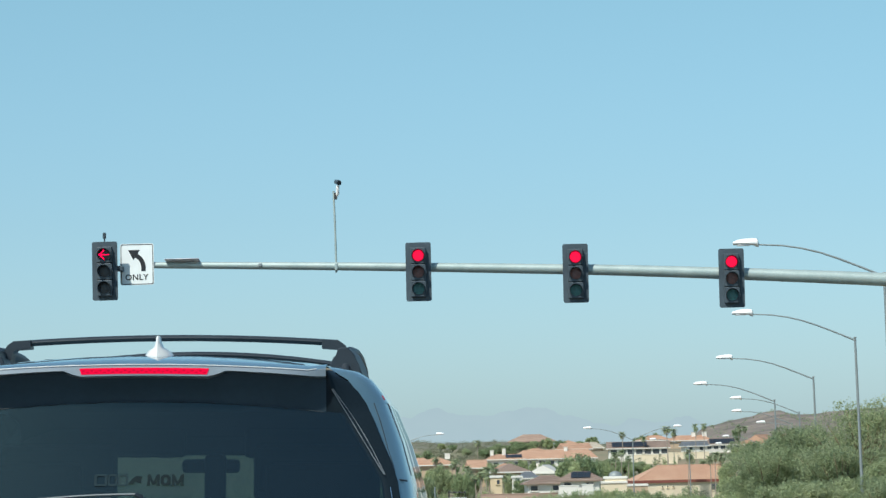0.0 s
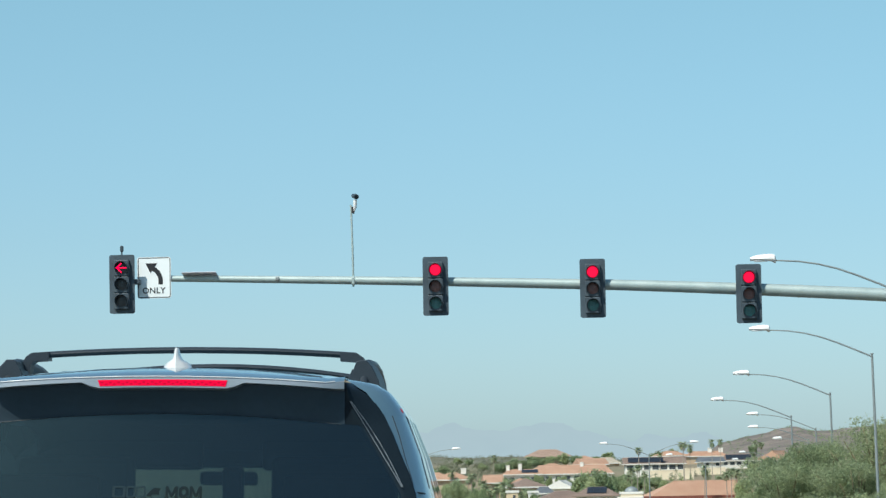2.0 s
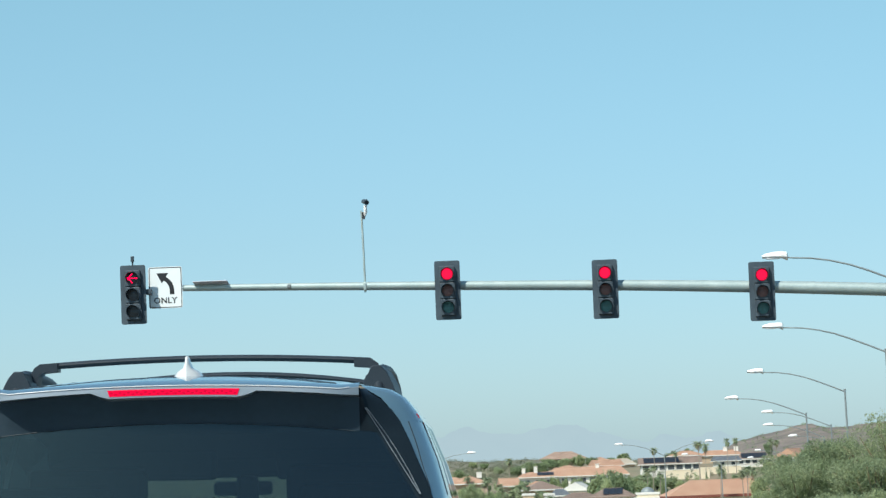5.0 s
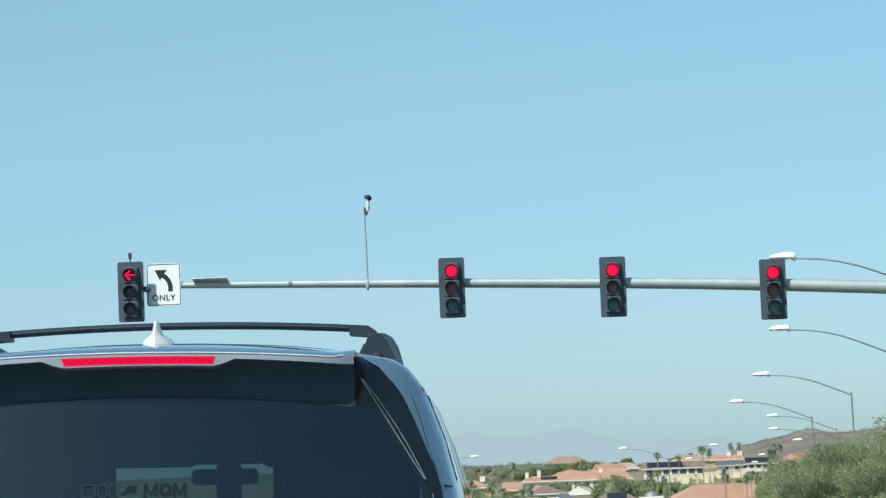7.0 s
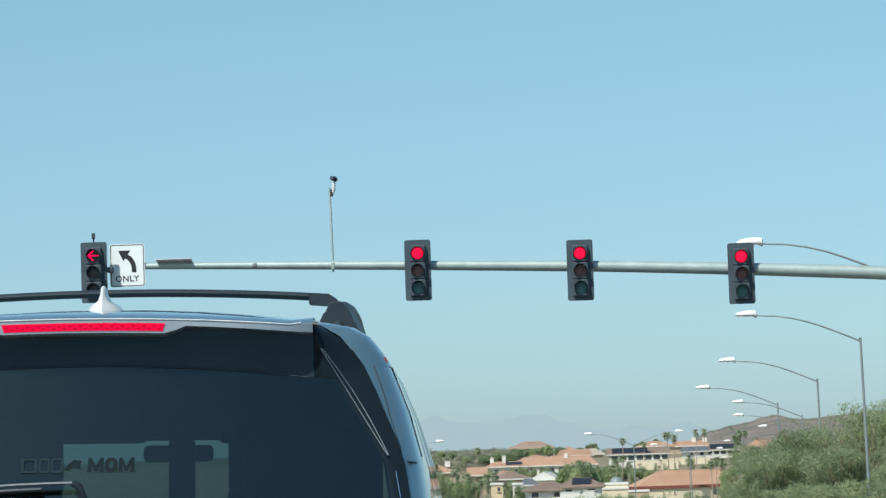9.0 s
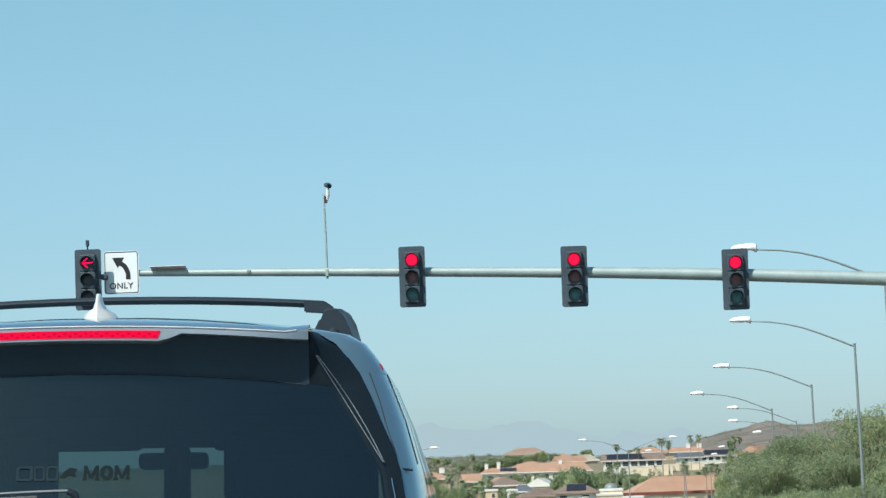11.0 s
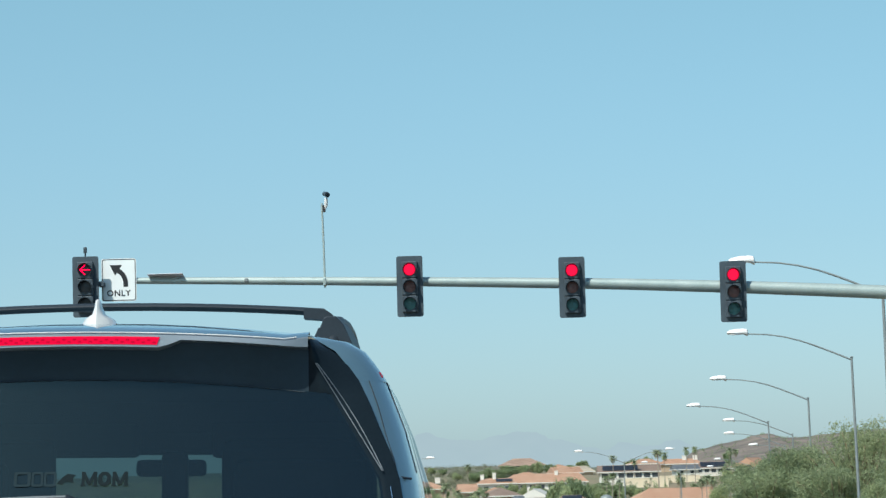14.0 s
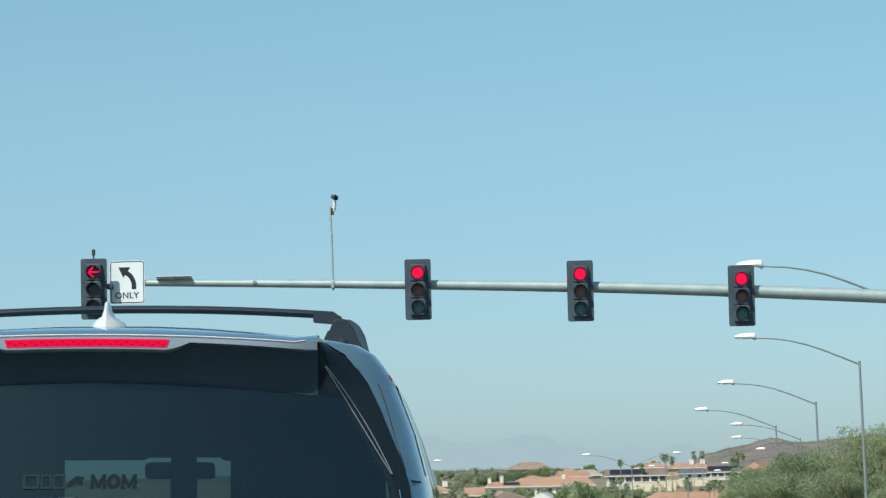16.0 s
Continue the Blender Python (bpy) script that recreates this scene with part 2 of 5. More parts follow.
M = dict(
    asphalt=material("asphalt", (0.05, 0.05, 0.052), 0.9, second=(0.085, 0.082, 0.08), scale=0.4, fine=60),
    concrete=material("concrete", (0.38, 0.36, 0.33), 0.85, vary=0.2, scale=0.8, fine=30),
    road_paint=material("road_paint", (0.72, 0.72, 0.70), 0.7, vary=0.15),
    desert=material("desert", (0.30, 0.22, 0.15), 0.95, second=(0.16, 0.17, 0.09), scale=0.02, fine=0.6, bump=0.3),
    paint=material("blue_paint", (0.168, 0.290, 0.352), 0.38, 0.50, vary=0.08, scale=1.5, fine=300, bump=0.0, coat=1.0),
    gloss_black=material("gloss_black", (0.010, 0.017, 0.023), 0.12, vary=0.15, scale=3, fine=90, bump=0.0, spec=0.13),
    satin_black=material("satin_black", (0.027, 0.037, 0.047), 0.46, vary=0.2, scale=4, fine=120, bump=0.05, spec=0.3),
    wiper_grey=material("wiper_grey", (0.22, 0.24, 0.25), 0.35, 0.2, vary=0.1, bump=0.0),
    soffit=material("soffit_black", (0.039, 0.062, 0.080), 0.5, vary=0.1, scale=3, bump=0.0, spec=0.2),
    rubber=material("rubber", (0.02, 0.02, 0.02), 0.8, vary=0.2),
    silver=material("silver_trim", (0.34, 0.37, 0.39), 0.34, 0.5, vary=0.06, scale=2, fine=80, bump=0.0, coat=0.4),
    chrome=material("chrome", (0.75, 0.76, 0.78), 0.14, 1.0, vary=0.04, bump=0.0),
    pearl=material("pearl_white", (0.70, 0.70, 0.67), 0.25, vary=0.05, scale=9, fine=90, bump=0.0, coat=0.6),
    cabin=material("cabin_cloth", (0.012, 0.014, 0.016), 0.85, vary=0.25, scale=6, fine=150),
    decal=material("grey_decal", (0.012, 0.020, 0.023), 0.9, vary=0.1, bump=0.0, spec=0.1),
    decal_dim=material("dim_decal", (0.020, 0.036, 0.043), 0.9, vary=0.1, bump=0.0, spec=0.1),
    galvanized=material("galvanized_steel", (0.33, 0.415, 0.40), 0.5, 0.3, second=(0.45, 0.53, 0.505), scale=2.6, fine=26, bump=0.06),
    plate_grey=material("plate_grey", (0.74, 0.74, 0.80), 0.6, vary=0.12, scale=3, fine=30, bump=0.05),
    trim_grey=material("trim_grey", (0.24, 0.27, 0.29), 0.3, 0.6, vary=0.1, bump=0.0),
    edge_grey=material("edge_grey", (0.06, 0.075, 0.085), 0.5, vary=0.1, bump=0.0),
    dark_metal=material("dark_metal", (0.045, 0.045, 0.045), 0.55, 0.3, vary=0.3, scale=5),
    backplate=material("backplate_black", (0.058, 0.082, 0.100), 0.55, vary=0.35, scale=3, fine=50, bump=0.06, spec=0.35),
    housing=material("housing_black", (0.056, 0.078, 0.095), 0.5, vary=0.3, scale=8, fine=60, bump=0.05, spec=0.35),
    lens_amber=material("amber_lens_off", (0.18, 0.080, 0.068), 0.35, vary=0.2, scale=20, fine=160, bump=0.2),
    lens_green=material("green_lens_off", (0.055, 0.19, 0.185), 0.35, vary=0.2, scale=20, fine=160, bump=0.2),
    lens_dark=material("dark_lens_off", (0.030, 0.036, 0.042), 0.3, vary=0.2, scale=20, fine=160, bump=0.2),
    sign_white=material("sign_white", (0.84, 0.89, 0.88), 0.5, vary=0.04, scale=3, fine=40, bump=0.02),
    sign_black=material("sign_black", (0.015, 0.017, 0.02), 0.55, vary=0.1, bump=0.0),
    lamp_white=material("lamp_white", (0.82, 0.82, 0.80), 0.4, vary=0.04, scale=4, bump=0.0),
    lamp_lens=material("lamp_lens", (0.70, 0.72, 0.74), 0.25, vary=0.05, bump=0.0),
    pole=material("weathered_pole", (0.25, 0.285, 0.285), 0.55, 0.25, vary=0.2, scale=1.2, fine=20),
    bark=material("bark", (0.13, 0.11, 0.06), 0.9, second=(0.20, 0.19, 0.10), scale=3, fine=25, bump=0.4),
    palm_bark=material("palm_bark", (0.28, 0.24, 0.19), 0.9, second=(0.38, 0.32, 0.26), scale=2, fine=14, bump=0.5),
    leaf_verde=material("palo_verde_leaf", (0.235, 0.300, 0.145), 0.85, second=(0.420, 0.470, 0.280), scale=1.1, fine=6, bump=0.0, island=True, spread=0.14, own=0.12, subsurface=0.40),
    leaf_bush=material("bush_leaf", (0.235, 0.305, 0.140), 0.85, second=(0.400, 0.450, 0.250), scale=0.8, fine=5, bump=0.0, island=True, spread=0.25, own=0.22, subsurface=0.33),
    leaf_dark=material("dark_leaf", (0.190, 0.262, 0.130), 0.8, second=(0.320, 0.385, 0.200), scale=0.5, fine=4, bump=0.0, island=True, spread=0.3, own=0.22, subsurface=0.28),
    leaf_dusty=material("dusty_leaf", (0.165, 0.185, 0.115), 0.9, second=(0.27, 0.275, 0.185), scale=0.4, fine=4, bump=0.0, island=True, spread=0.2, subsurface=0.25),
    frond=material("palm_frond", (0.22, 0.285, 0.155), 0.7, second=(0.34, 0.39, 0.235), scale=0.7, fine=5, bump=0.0, island=True, spread=0.3, own=0.22, subsurface=0.28),
    dead_frond=material("dead_frond", (0.30, 0.24, 0.15), 0.9, vary=0.3, bump=0.0),
    stucco_cream=material("stucco_cream", (0.74, 0.64, 0.47), 0.9, vary=0.08, scale=0.3, fine=8),
    stucco_white=material("stucco_white", (0.76, 0.73, 0.66), 0.9, vary=0.08, scale=0.3, fine=8),
    stucco_tan=material("stucco_tan", (0.48, 0.36, 0.25), 0.9, vary=0.1, scale=0.3, fine=8),
    block_pink=material("block_wall", (0.42, 0.29, 0.23), 0.9, vary=0.12, scale=0.4, fine=5),
    tile_orange=material("tile_orange", (0.43, 0.25, 0.168), 0.85, second=(0.53, 0.342, 0.238), scale=0.35, fine=3.5, bump=0.5),
    tile_red=material("tile_red", (0.45, 0.255, 0.170), 0.85, second=(0.52, 0.33, 0.225), scale=0.3, fine=3.5, bump=0.5),
    tile_brown=material("tile_brown", (0.225, 0.165, 0.135), 0.85, second=(0.31, 0.23, 0.185), scale=0.3, fine=3.5, bump=0.5),
    tile_clay=material("tile_clay", (0.34, 0.235, 0.18), 0.85, second=(0.43, 0.31, 0.24), scale=0.3, fine=3.5, bump=0.5),
    tile_slate=material("tile_slate", (0.12, 0.14, 0.16), 0.85, second=(0.18, 0.20, 0.22), scale=0.3, fine=3.5, bump=0.5),
    tile_pale=material("tile_pale", (0.42, 0.37, 0.29), 0.85, second=(0.50, 0.44, 0.35), scale=0.3, fine=3.5, bump=0.5),
    stucco_gold=material("stucco_gold", (0.66, 0.53, 0.35), 0.9, vary=0.08, scale=0.3, fine=8),
    fascia=material("fascia_red", (0.22, 0.07, 0.05), 0.7, vary=0.1),
    fascia_white=material("fascia_white", (0.70, 0.68, 0.62), 0.7, vary=0.06),
    solar=material("solar_panel", (0.022, 0.025, 0.030), 0.38, vary=0.2, scale=2, fine=10, bump=0.0),
    pane=material("window_pane", (0.07, 0.078, 0.085), 0.1, vary=0.3, scale=0.5, bump=0.0),
    rock=material("desert_rock", (0.28, 0.22, 0.185), 0.95, second=(0.085, 0.085, 0.068), scale=0.045, fine=0.20, bump=0.6),
    rock_far=material("far_scrub", (0.22, 0.185, 0.135), 0.95, second=(0.11, 0.13, 0.085), scale=0.03, fine=0.2, bump=0.5),
    white_body=material("white_body", (0.78, 0.79, 0.78), 0.4, vary=0.05, scale=2, bump=0.0),
    red_lit=glow("lit_red", (1.0, 0.008, 0.055), 1.35),
    # dim emission for the halo drawn round a lit red lens
    red_halo=glow("lit_red_halo", (1.0, 0.0, 0.06), 0.42),
    arrow_lit=glow("lit_red_arrow", (1.0, 0.0, 0.06), 2.2),
    brake_dim=glow("lit_brake_rib", (1.0, 0.0, 0.05), 0.42),
    brake_lit=glow("lit_brake", (1.0, 0.0, 0.055), 0.75),
    tail_red=material("tail_red", (0.42, 0.020, 0.030), 0.15, vary=0.1, bump=0.0, coat=0.6),
    glass_rear=glass("privacy_glass", (0.108, 0.182, 0.188), 0.03, 0.068, 0.012, (0.60, 0.92, 1.0)),
    glass_side=glass("side_glass", (0.012, 0.020, 0.020), 0.03, 0.06, 0.02, (0.80, 0.94, 1.0), 0.65),
    glass_clear=glass("clear_glass", (0.80, 0.86, 0.84)),
)
# distant range; the haze of kilometres of air is painted as emission colour
m_range = bpy.data.materials.new("distant_range_haze_glow")
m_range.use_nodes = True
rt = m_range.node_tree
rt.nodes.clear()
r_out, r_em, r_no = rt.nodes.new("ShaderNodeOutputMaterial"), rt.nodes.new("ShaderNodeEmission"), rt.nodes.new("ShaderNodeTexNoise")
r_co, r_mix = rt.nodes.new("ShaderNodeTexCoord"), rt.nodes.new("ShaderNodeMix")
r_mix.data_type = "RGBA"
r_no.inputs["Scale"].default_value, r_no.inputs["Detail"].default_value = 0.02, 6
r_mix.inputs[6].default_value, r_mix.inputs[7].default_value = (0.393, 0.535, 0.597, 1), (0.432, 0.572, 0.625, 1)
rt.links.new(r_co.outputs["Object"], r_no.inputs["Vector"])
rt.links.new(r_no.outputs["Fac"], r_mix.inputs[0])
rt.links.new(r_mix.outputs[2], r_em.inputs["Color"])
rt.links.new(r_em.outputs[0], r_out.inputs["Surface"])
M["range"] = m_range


# ---- mesh tools ----
def thing(name, label, category, m=None, group="", kind=""):
    ob = new(name)
    ob.empty_display_size = 0.2
    if m is not None:
        ob.matrix_basis = m
    return tagged(ob, label, category, group, kind)


def mesh_of(name, verts, faces, mat, smooth=False):
    me = bpy.data.meshes.new(name)
    me.from_pydata([tuple(v) for v in verts], [], faces)
    me.materials.append(mat)
    if smooth:
        me.shade_smooth()
    me.update()
    return me


def piece(name, verts, faces, mat, parent, label="", smooth=False):
    ob = new(name, mesh_of(name, verts, faces, mat, smooth))
    ob.parent = parent
    return tagged(ob, label)


def part(name, bm, mat, parent, label="", smooth=False):
    bmesh.ops.recalc_face_normals(bm, faces=bm.faces)
    me = bpy.data.meshes.new(name)
    bm.to_mesh(me)
    bm.free()
    me.materials.append(mat)
    if smooth:
        me.shade_smooth()
        me.set_sharp_from_angle(angle=radians(40))
    ob = new(name, me)
    ob.parent = parent
    return tagged(ob, label)


def bm_box(c, s, bevel=0.0, rot=None, seg=2):
    bm = bmesh.new()
    bmesh.ops.create_cube(bm, size=1.0)
    bmesh.ops.scale(bm, vec=s, verts=bm.verts)
    if bevel:
        bmesh.ops.bevel(bm, geom=list(bm.edges), offset=bevel, segments=seg, affect="EDGES", profile=0.5)
    if rot is not None:
        bmesh.ops.rotate(bm, cent=(0, 0, 0), matrix=rot, verts=bm.verts)
    bmesh.ops.translate(bm, vec=c, verts=bm.verts)
    return bm


def bm_add(bm, other):
    me = bpy.data.meshes.new("tmp")
    other.to_mesh(me)
    other.free()
    bm.from_mesh(me)
    bpy.data.meshes.remove(me)
    return bm


def tube(points, radii, sides=10, flat=1.0, up=Vector((0, 0, 1))):
    """Verts and faces of a closed tube along points."""
    pts = [Vector(p) for p in points]
    if not hasattr(radii, "__len__"):
        radii = [radii] * len(pts)
    verts, faces = [], []
    for i, p in enumerate(pts):
        d = (pts[min(i + 1, len(pts) - 1)] - pts[max(i - 1, 0)]).normalized()
        ref = up if abs(d.dot(up)) < 0.95 else Vector((0, 1, 0))
        a = d.cross(ref).normalized()
        b = a.cross(d)
        for k in range(sides):
            w = 2 * math.pi * k / sides
            verts.append(p + radii[i] * (math.cos(w) * a + flat * math.sin(w) * b))
    for i in range(len(pts) - 1):
        for k in range(sides):
            j = (k + 1) % sides
            faces.append((i * sides + k, i * sides + j, (i + 1) * sides + j, (i + 1) * sides + k))
    faces.append(tuple(range(sides))[::-1])
    faces.append(tuple((len(pts) - 1) * sides + k for k in range(sides)))
    return verts, faces


def rod(name, points, radii, mat, parent, label="", sides=10, flat=1.0, smooth=True):
    v, f = tube(points, radii, sides, flat)
    ob = piece(name, v, f, mat, parent, label, smooth)
    ob.data.set_sharp_from_angle(angle=radians(50))
    return ob


def grid(rows, flip=False):
    """Verts and faces of a sheet from rows of points."""
    n = len(rows[0])
    verts = [p for r in rows for p in r]
    faces = []
    for i in range(len(rows) - 1):
        for k in range(n - 1):
            f = (i * n + k, i * n + k + 1, (i + 1) * n + k + 1, (i + 1) * n + k)
            faces.append(f[::-1] if flip else f)
    return verts, faces


def prism(outline, y0, y1):
    """A flat outline in x and z, thick from y0 to y1."""
    n = len(outline)
    verts = [(x, y0, z) for x, z in outline] + [(x, y1, z) for x, z in outline]
    faces = [tuple(range(n)), tuple(range(n, 2 * n))[::-1]] + [(k, n + k, n + (k + 1) % n, (k + 1) % n) for k in range(n)]
    return verts, faces


def bm_of(verts, faces):
    bm = bmesh.new()
    vs = [bm.verts.new(v) for v in verts]
    for f in faces:
        bm.faces.new([vs[i] for i in f])
    return bm


def round_rect(w, h, r, n=5):
    out = []
    for cx, cz, a0 in ((w / 2 - r, h / 2 - r, 0), (-w / 2 + r, h / 2 - r, 90), (-w / 2 + r, -h / 2 + r, 180), (w / 2 - r, -h / 2 + r, 270)):
        for k in range(n + 1):
            a = radians(a0 + 90 * k / n)
            out.append((cx + r * math.cos(a), cz + r * math.sin(a)))
    return out


def lettering(name, text, size, m, mat, parent, label="", thick=0.002, bold=0.0, heavy=0.0):
    cu = bpy.data.curves.new(name, "FONT")
    cu.body, cu.size, cu.extrude, cu.align_x, cu.align_y = text, size, thick, "CENTER", "CENTER"
    cu.offset, cu.space_character = bold, 1.0 + 6 * bold / size
    tmp = new(name, cu)
    bpy.context.view_layer.update()
    me = bpy.data.meshes.new_from_object(tmp.evaluated_get(bpy.context.evaluated_depsgraph_get()))
    bpy.data.objects.remove(tmp)
    if heavy:
        bm = bmesh.new()
        for k in (-1, 0, 1):
            bm.from_mesh(me)
            bmesh.ops.translate(bm, vec=(k * heavy, 0, 0.0002 * k), verts=bm.verts[-len(me.vertices):])
        bm.to_mesh(me)
        bm.free()
    me.materials.clear()
    me.materials.append(mat)
    ob = new(name, me)
    ob.parent = parent
    ob.matrix_basis = m
    return tagged(ob, label)


# ---- ground ----
LEVELS = [(-600, 1.5), (-80, 1.5), (14, 0.0), (300, -4.7), (420, -5.7), (480, -5.2), (600, -5.0), (700, -3.0), (850, 0.6), (900, 2.0), (1000, 4.4), (1100, 7.4), (1300, 8.0), (4900, 8.0)]


def ground_z(x, y):
    for (a, za), (b, zb) in zip(LEVELS, LEVELS[1:]):
        if y <= b:
            return za + (zb - za) * max(0.0, (y - a) / (b - a))
    return LEVELS[-1][1]


ys = list(range(-600, -80, 130)) + list(range(-80, 320, 10)) + list(range(320, 1300, 20)) + list(range(1300, 5000, 450))
xs = [-4000, -2000, -900, -400, -200] + list(range(-120, 121, 8)) + [200, 400, 900, 2000, 4000]
rows = []
for y in ys:
    row = []
    for x in xs:
        rough = 0.0 if abs(x) < 30 and y < 290 else 0.5 * noise.noise((x * 0.03, y * 0.03, 0))
        row.append((x, y, ground_z(x, y) - 0.03 + rough))
    rows.append(row)
v, f = grid(rows)
ground = new("ground", mesh_of("ground", v, f, M["desert"], True))
tagged(ground, "sloping desert ground of tan gravel and scrub", "ground", kind="structure")


def strip(name, x0, x1, y0, y1, lift, mat, label, category, thick=0.0, step=10):
    rows = []
    n = max(1, int((y1 - y0) / step))
    for i in range(n + 1):
        y = y0 + (y1 - y0) * i / n
        z = ground_z(0, y) + lift
        prof = [(x0, y, z), (x1, y, z)] if not thick else [(x0, y, z - thick), (x0, y, z), (x1, y, z), (x1, y, z - thick)]
        rows.append(prof)
    v, f = grid(rows)
    ob = new(name, mesh_of(name, v, f, mat))
    return tagged(ob, label, category, kind="structure")


strip("road", -14.0, 13.0, 92, 290, 0.0, M["asphalt"], "wide grey asphalt road beyond the crossing", "road")
strip("road", -14.0, 9.2, -60, 92, 0.0, M["asphalt"], "wide grey asphalt road running gently downhill", "road")
strip("pavement", 13.05, 15.2, 92, 290, 0.14, M["concrete"], "pale concrete sidewalk with a kerb along the road", "pavement", 0.2)
for x in (-4.6, -0.95, 2.65, 6.2):
    strip("lane_marking", x - 0.06, x + 0.06, -20, 58, 0.006, M["road_paint"], "worn white painted lane line on asphalt", "lane marking", 0.0)
strip("stop_line", -8.0, 6.2, 58.5, 59.1, 0.006, M["road_paint"], "worn white painted stop line on asphalt", "stop line")

# ---- the traffic signals ----
ARM_Y = 77.0


def arm_z(x):
    """Height of the middle of the mast arm, which rises towards its tip."""
    return 6.20 - 0.027 * (x + 8.57) - 0.0007 * (x + 8.57) ** 2 - 0.0044 * max(0.0, x - 1.5) ** 1.5


def disc(r, y, n=20, dome=0.0):
    verts = [(0, y - dome, 0)] + [(r * math.cos(2 * math.pi * k / n), y, r * math.sin(2 * math.pi * k / n)) for k in range(n)]
    return verts, [(0, 1 + (k + 1) % n, 1 + k) for k in range(n)]


def visor(r, y0, length, n=16):
    """A tunnel visor, cut away below, with thickness."""
    verts, faces = [], []
    for k in range(n + 1):
        a = radians(-50 + 280 * k / n)
        reach = length * (0.35 + 0.65 * min(1.0, max(0.0, (math.sin(a) + 0.75) / 1.2)))
        for rr in (r, r + 0.008):
            verts += [(rr * math.cos(a), y0, rr * math.sin(a)), (rr * math.cos(a), y0 - reach, rr * math.sin(a))]
    for k in range(n):
        a, b = 4 * k, 4 * k + 4
        faces += [(a, a + 1, b + 1, b), (a + 2, b + 2, b + 3, a + 3), (a + 1, a + 3, b + 3, b + 1), (a, b, b + 2, a + 2)]
    faces += [(0, 2, 3, 1), (4 * n, 4 * n + 1, 4 * n + 3, 4 * n + 2)]
    return verts, faces


ARROW_LEFT = [(-0.125, 0.0), (-0.004, 0.118), (0.014, 0.100), (-0.076, 0.011), (0.122, 0.011), (0.122, -0.011), (-0.076, -0.011), (0.014, -0.100), (-0.004, -0.118)]


def signal_head(x, y, z, label, arrow):
    """Three stacked lenses in a black housing on a backplate with rounded corners; faces -y."""
    s = thing("traffic_signal", label, "traffic signal", pose(x, y, z, 0, 0, 0), "signal heads on the mast arm")
    v, f = prism(round_rect(0.588, 1.362, 0.05), 0.0, 0.012)
    part("backplate", bm_of(v, f), M["backplate"], s, "black louvred backplate")
    for k, dz in enumerate((0.372, -0.012, -0.396)):
        part("housing", bm_box((0, -0.005, dz), (0.35, 0.20, 0.374), 0.018), M["housing"], s)
        lens_mat = (M["lens_dark"] if arrow else (M["red_lit"], M["lens_amber"], M["lens_green"])[k])
        lit = k == 0 and not arrow
        if lit:
            # a wider, dimmer disc paints the soft glow about the lens
            v, f = disc(0.136, -0.112, 24, 0.004)
            piece("lens_rim", [(a, b, c + dz) for a, b, c in v], f, M["red_halo"], s, "dim red disc for the glow round the lit lens", True)
        v, f = disc(0.119 if lit else 0.130, -0.116 if lit else -0.112, 24, 0.02)
        lens = piece("lens", [(a, b, c + dz) for a, b, c in v], f, lens_mat, s, ("lit red lens", "unlit amber lens", "unlit green lens")[k] if not arrow else "unlit dark arrow lens", True)
        if arrow and k == 0:
            v, f = prism([(a, c + dz) for a, c in ARROW_LEFT], -0.142, -0.136)
            part("arrow", bm_of(v, f), M["arrow_lit"], lens, "lit red left arrow")
        v, f = visor(0.146, -0.105, 0.19)
        part("visor", bm_of([(a, b, c + dz) for a, b, c in v], f), M["housing"], s, smooth=True)
        part("latch", bm_box((0.182, -0.06, dz), (0.02, 0.05, 0.05), 0.005), M["housing"], s)
    part("bracket", bm_box((0, 0.16, 0.0), (0.10, 0.30, 0.9), 0.02), M["galvanized"], s, "galvanized mounting bracket")
    return s


tip = signal_head(-9.70, ARM_Y - 0.45, 6.065, "black arrow signal with a lit red arrow at the arm tip", True)
part("side_bracket", bm_box((0.33, 0.22, 0.06), (0.14, 0.3, 0.12), 0.02), M["housing"], tip)
for x, z in ((-2.455, 5.885), (1.17, 5.765), (4.76, 5.57)):
    signal_head(x, ARM_Y - 0.28, z, "black three-lens traffic signal showing red on the mast arm", False)

mast = thing("mast_arm_pole", "galvanized steel signal pole with a long tapered mast arm", "signal pole", pose(11.0, ARM_Y, ground_z(11, ARM_Y)))
base_z = ground_z(11, ARM_Y)
rod("pole", [(0, 0, 0), (0, 0, 3.4), (0, 0, 6.7)], [0.19, 0.165, 0.14], M["galvanized"], mast, sides=18)
arm_pts = [(x - 11.0, 0, arm_z(x) - base_z) for x in [-9.2 + 20.1 * k / 24 for k in range(25)]]
rod("arm", arm_pts, [0.070 + 0.098 * (k / 24) ** 0.95 for k in range(25)], M["galvanized"], mast, sides=18)
part("base_plate", bm_box((0, 0, 0.03), (0.55, 0.55, 0.06), 0.01), M["galvanized"], mast)
part("hand_hole", bm_box((0, -0.185, 0.5), (0.1, 0.02, 0.16), 0.006), M["galvanized"], mast)
part("wire_outlet", bm_box((-6.13 - 11.0, -0.085, arm_z(-6.13) - base_z + 0.01), (0.09, 0.06, 0.09), 0.02), M["pole"], mast, "small grey wire outlet")
rod("coupling", [(5.95 - 11.04, 0, arm_z(5.95) - base_z), (5.95 - 10.96, 0, arm_z(5.95) - base_z)], 0.150, M["galvanized"], mast, sides=18)
part("pole_cap", bm_box((0, 0, 6.72), (0.3, 0.3, 0.05), 0.02), M["galvanized"], mast)

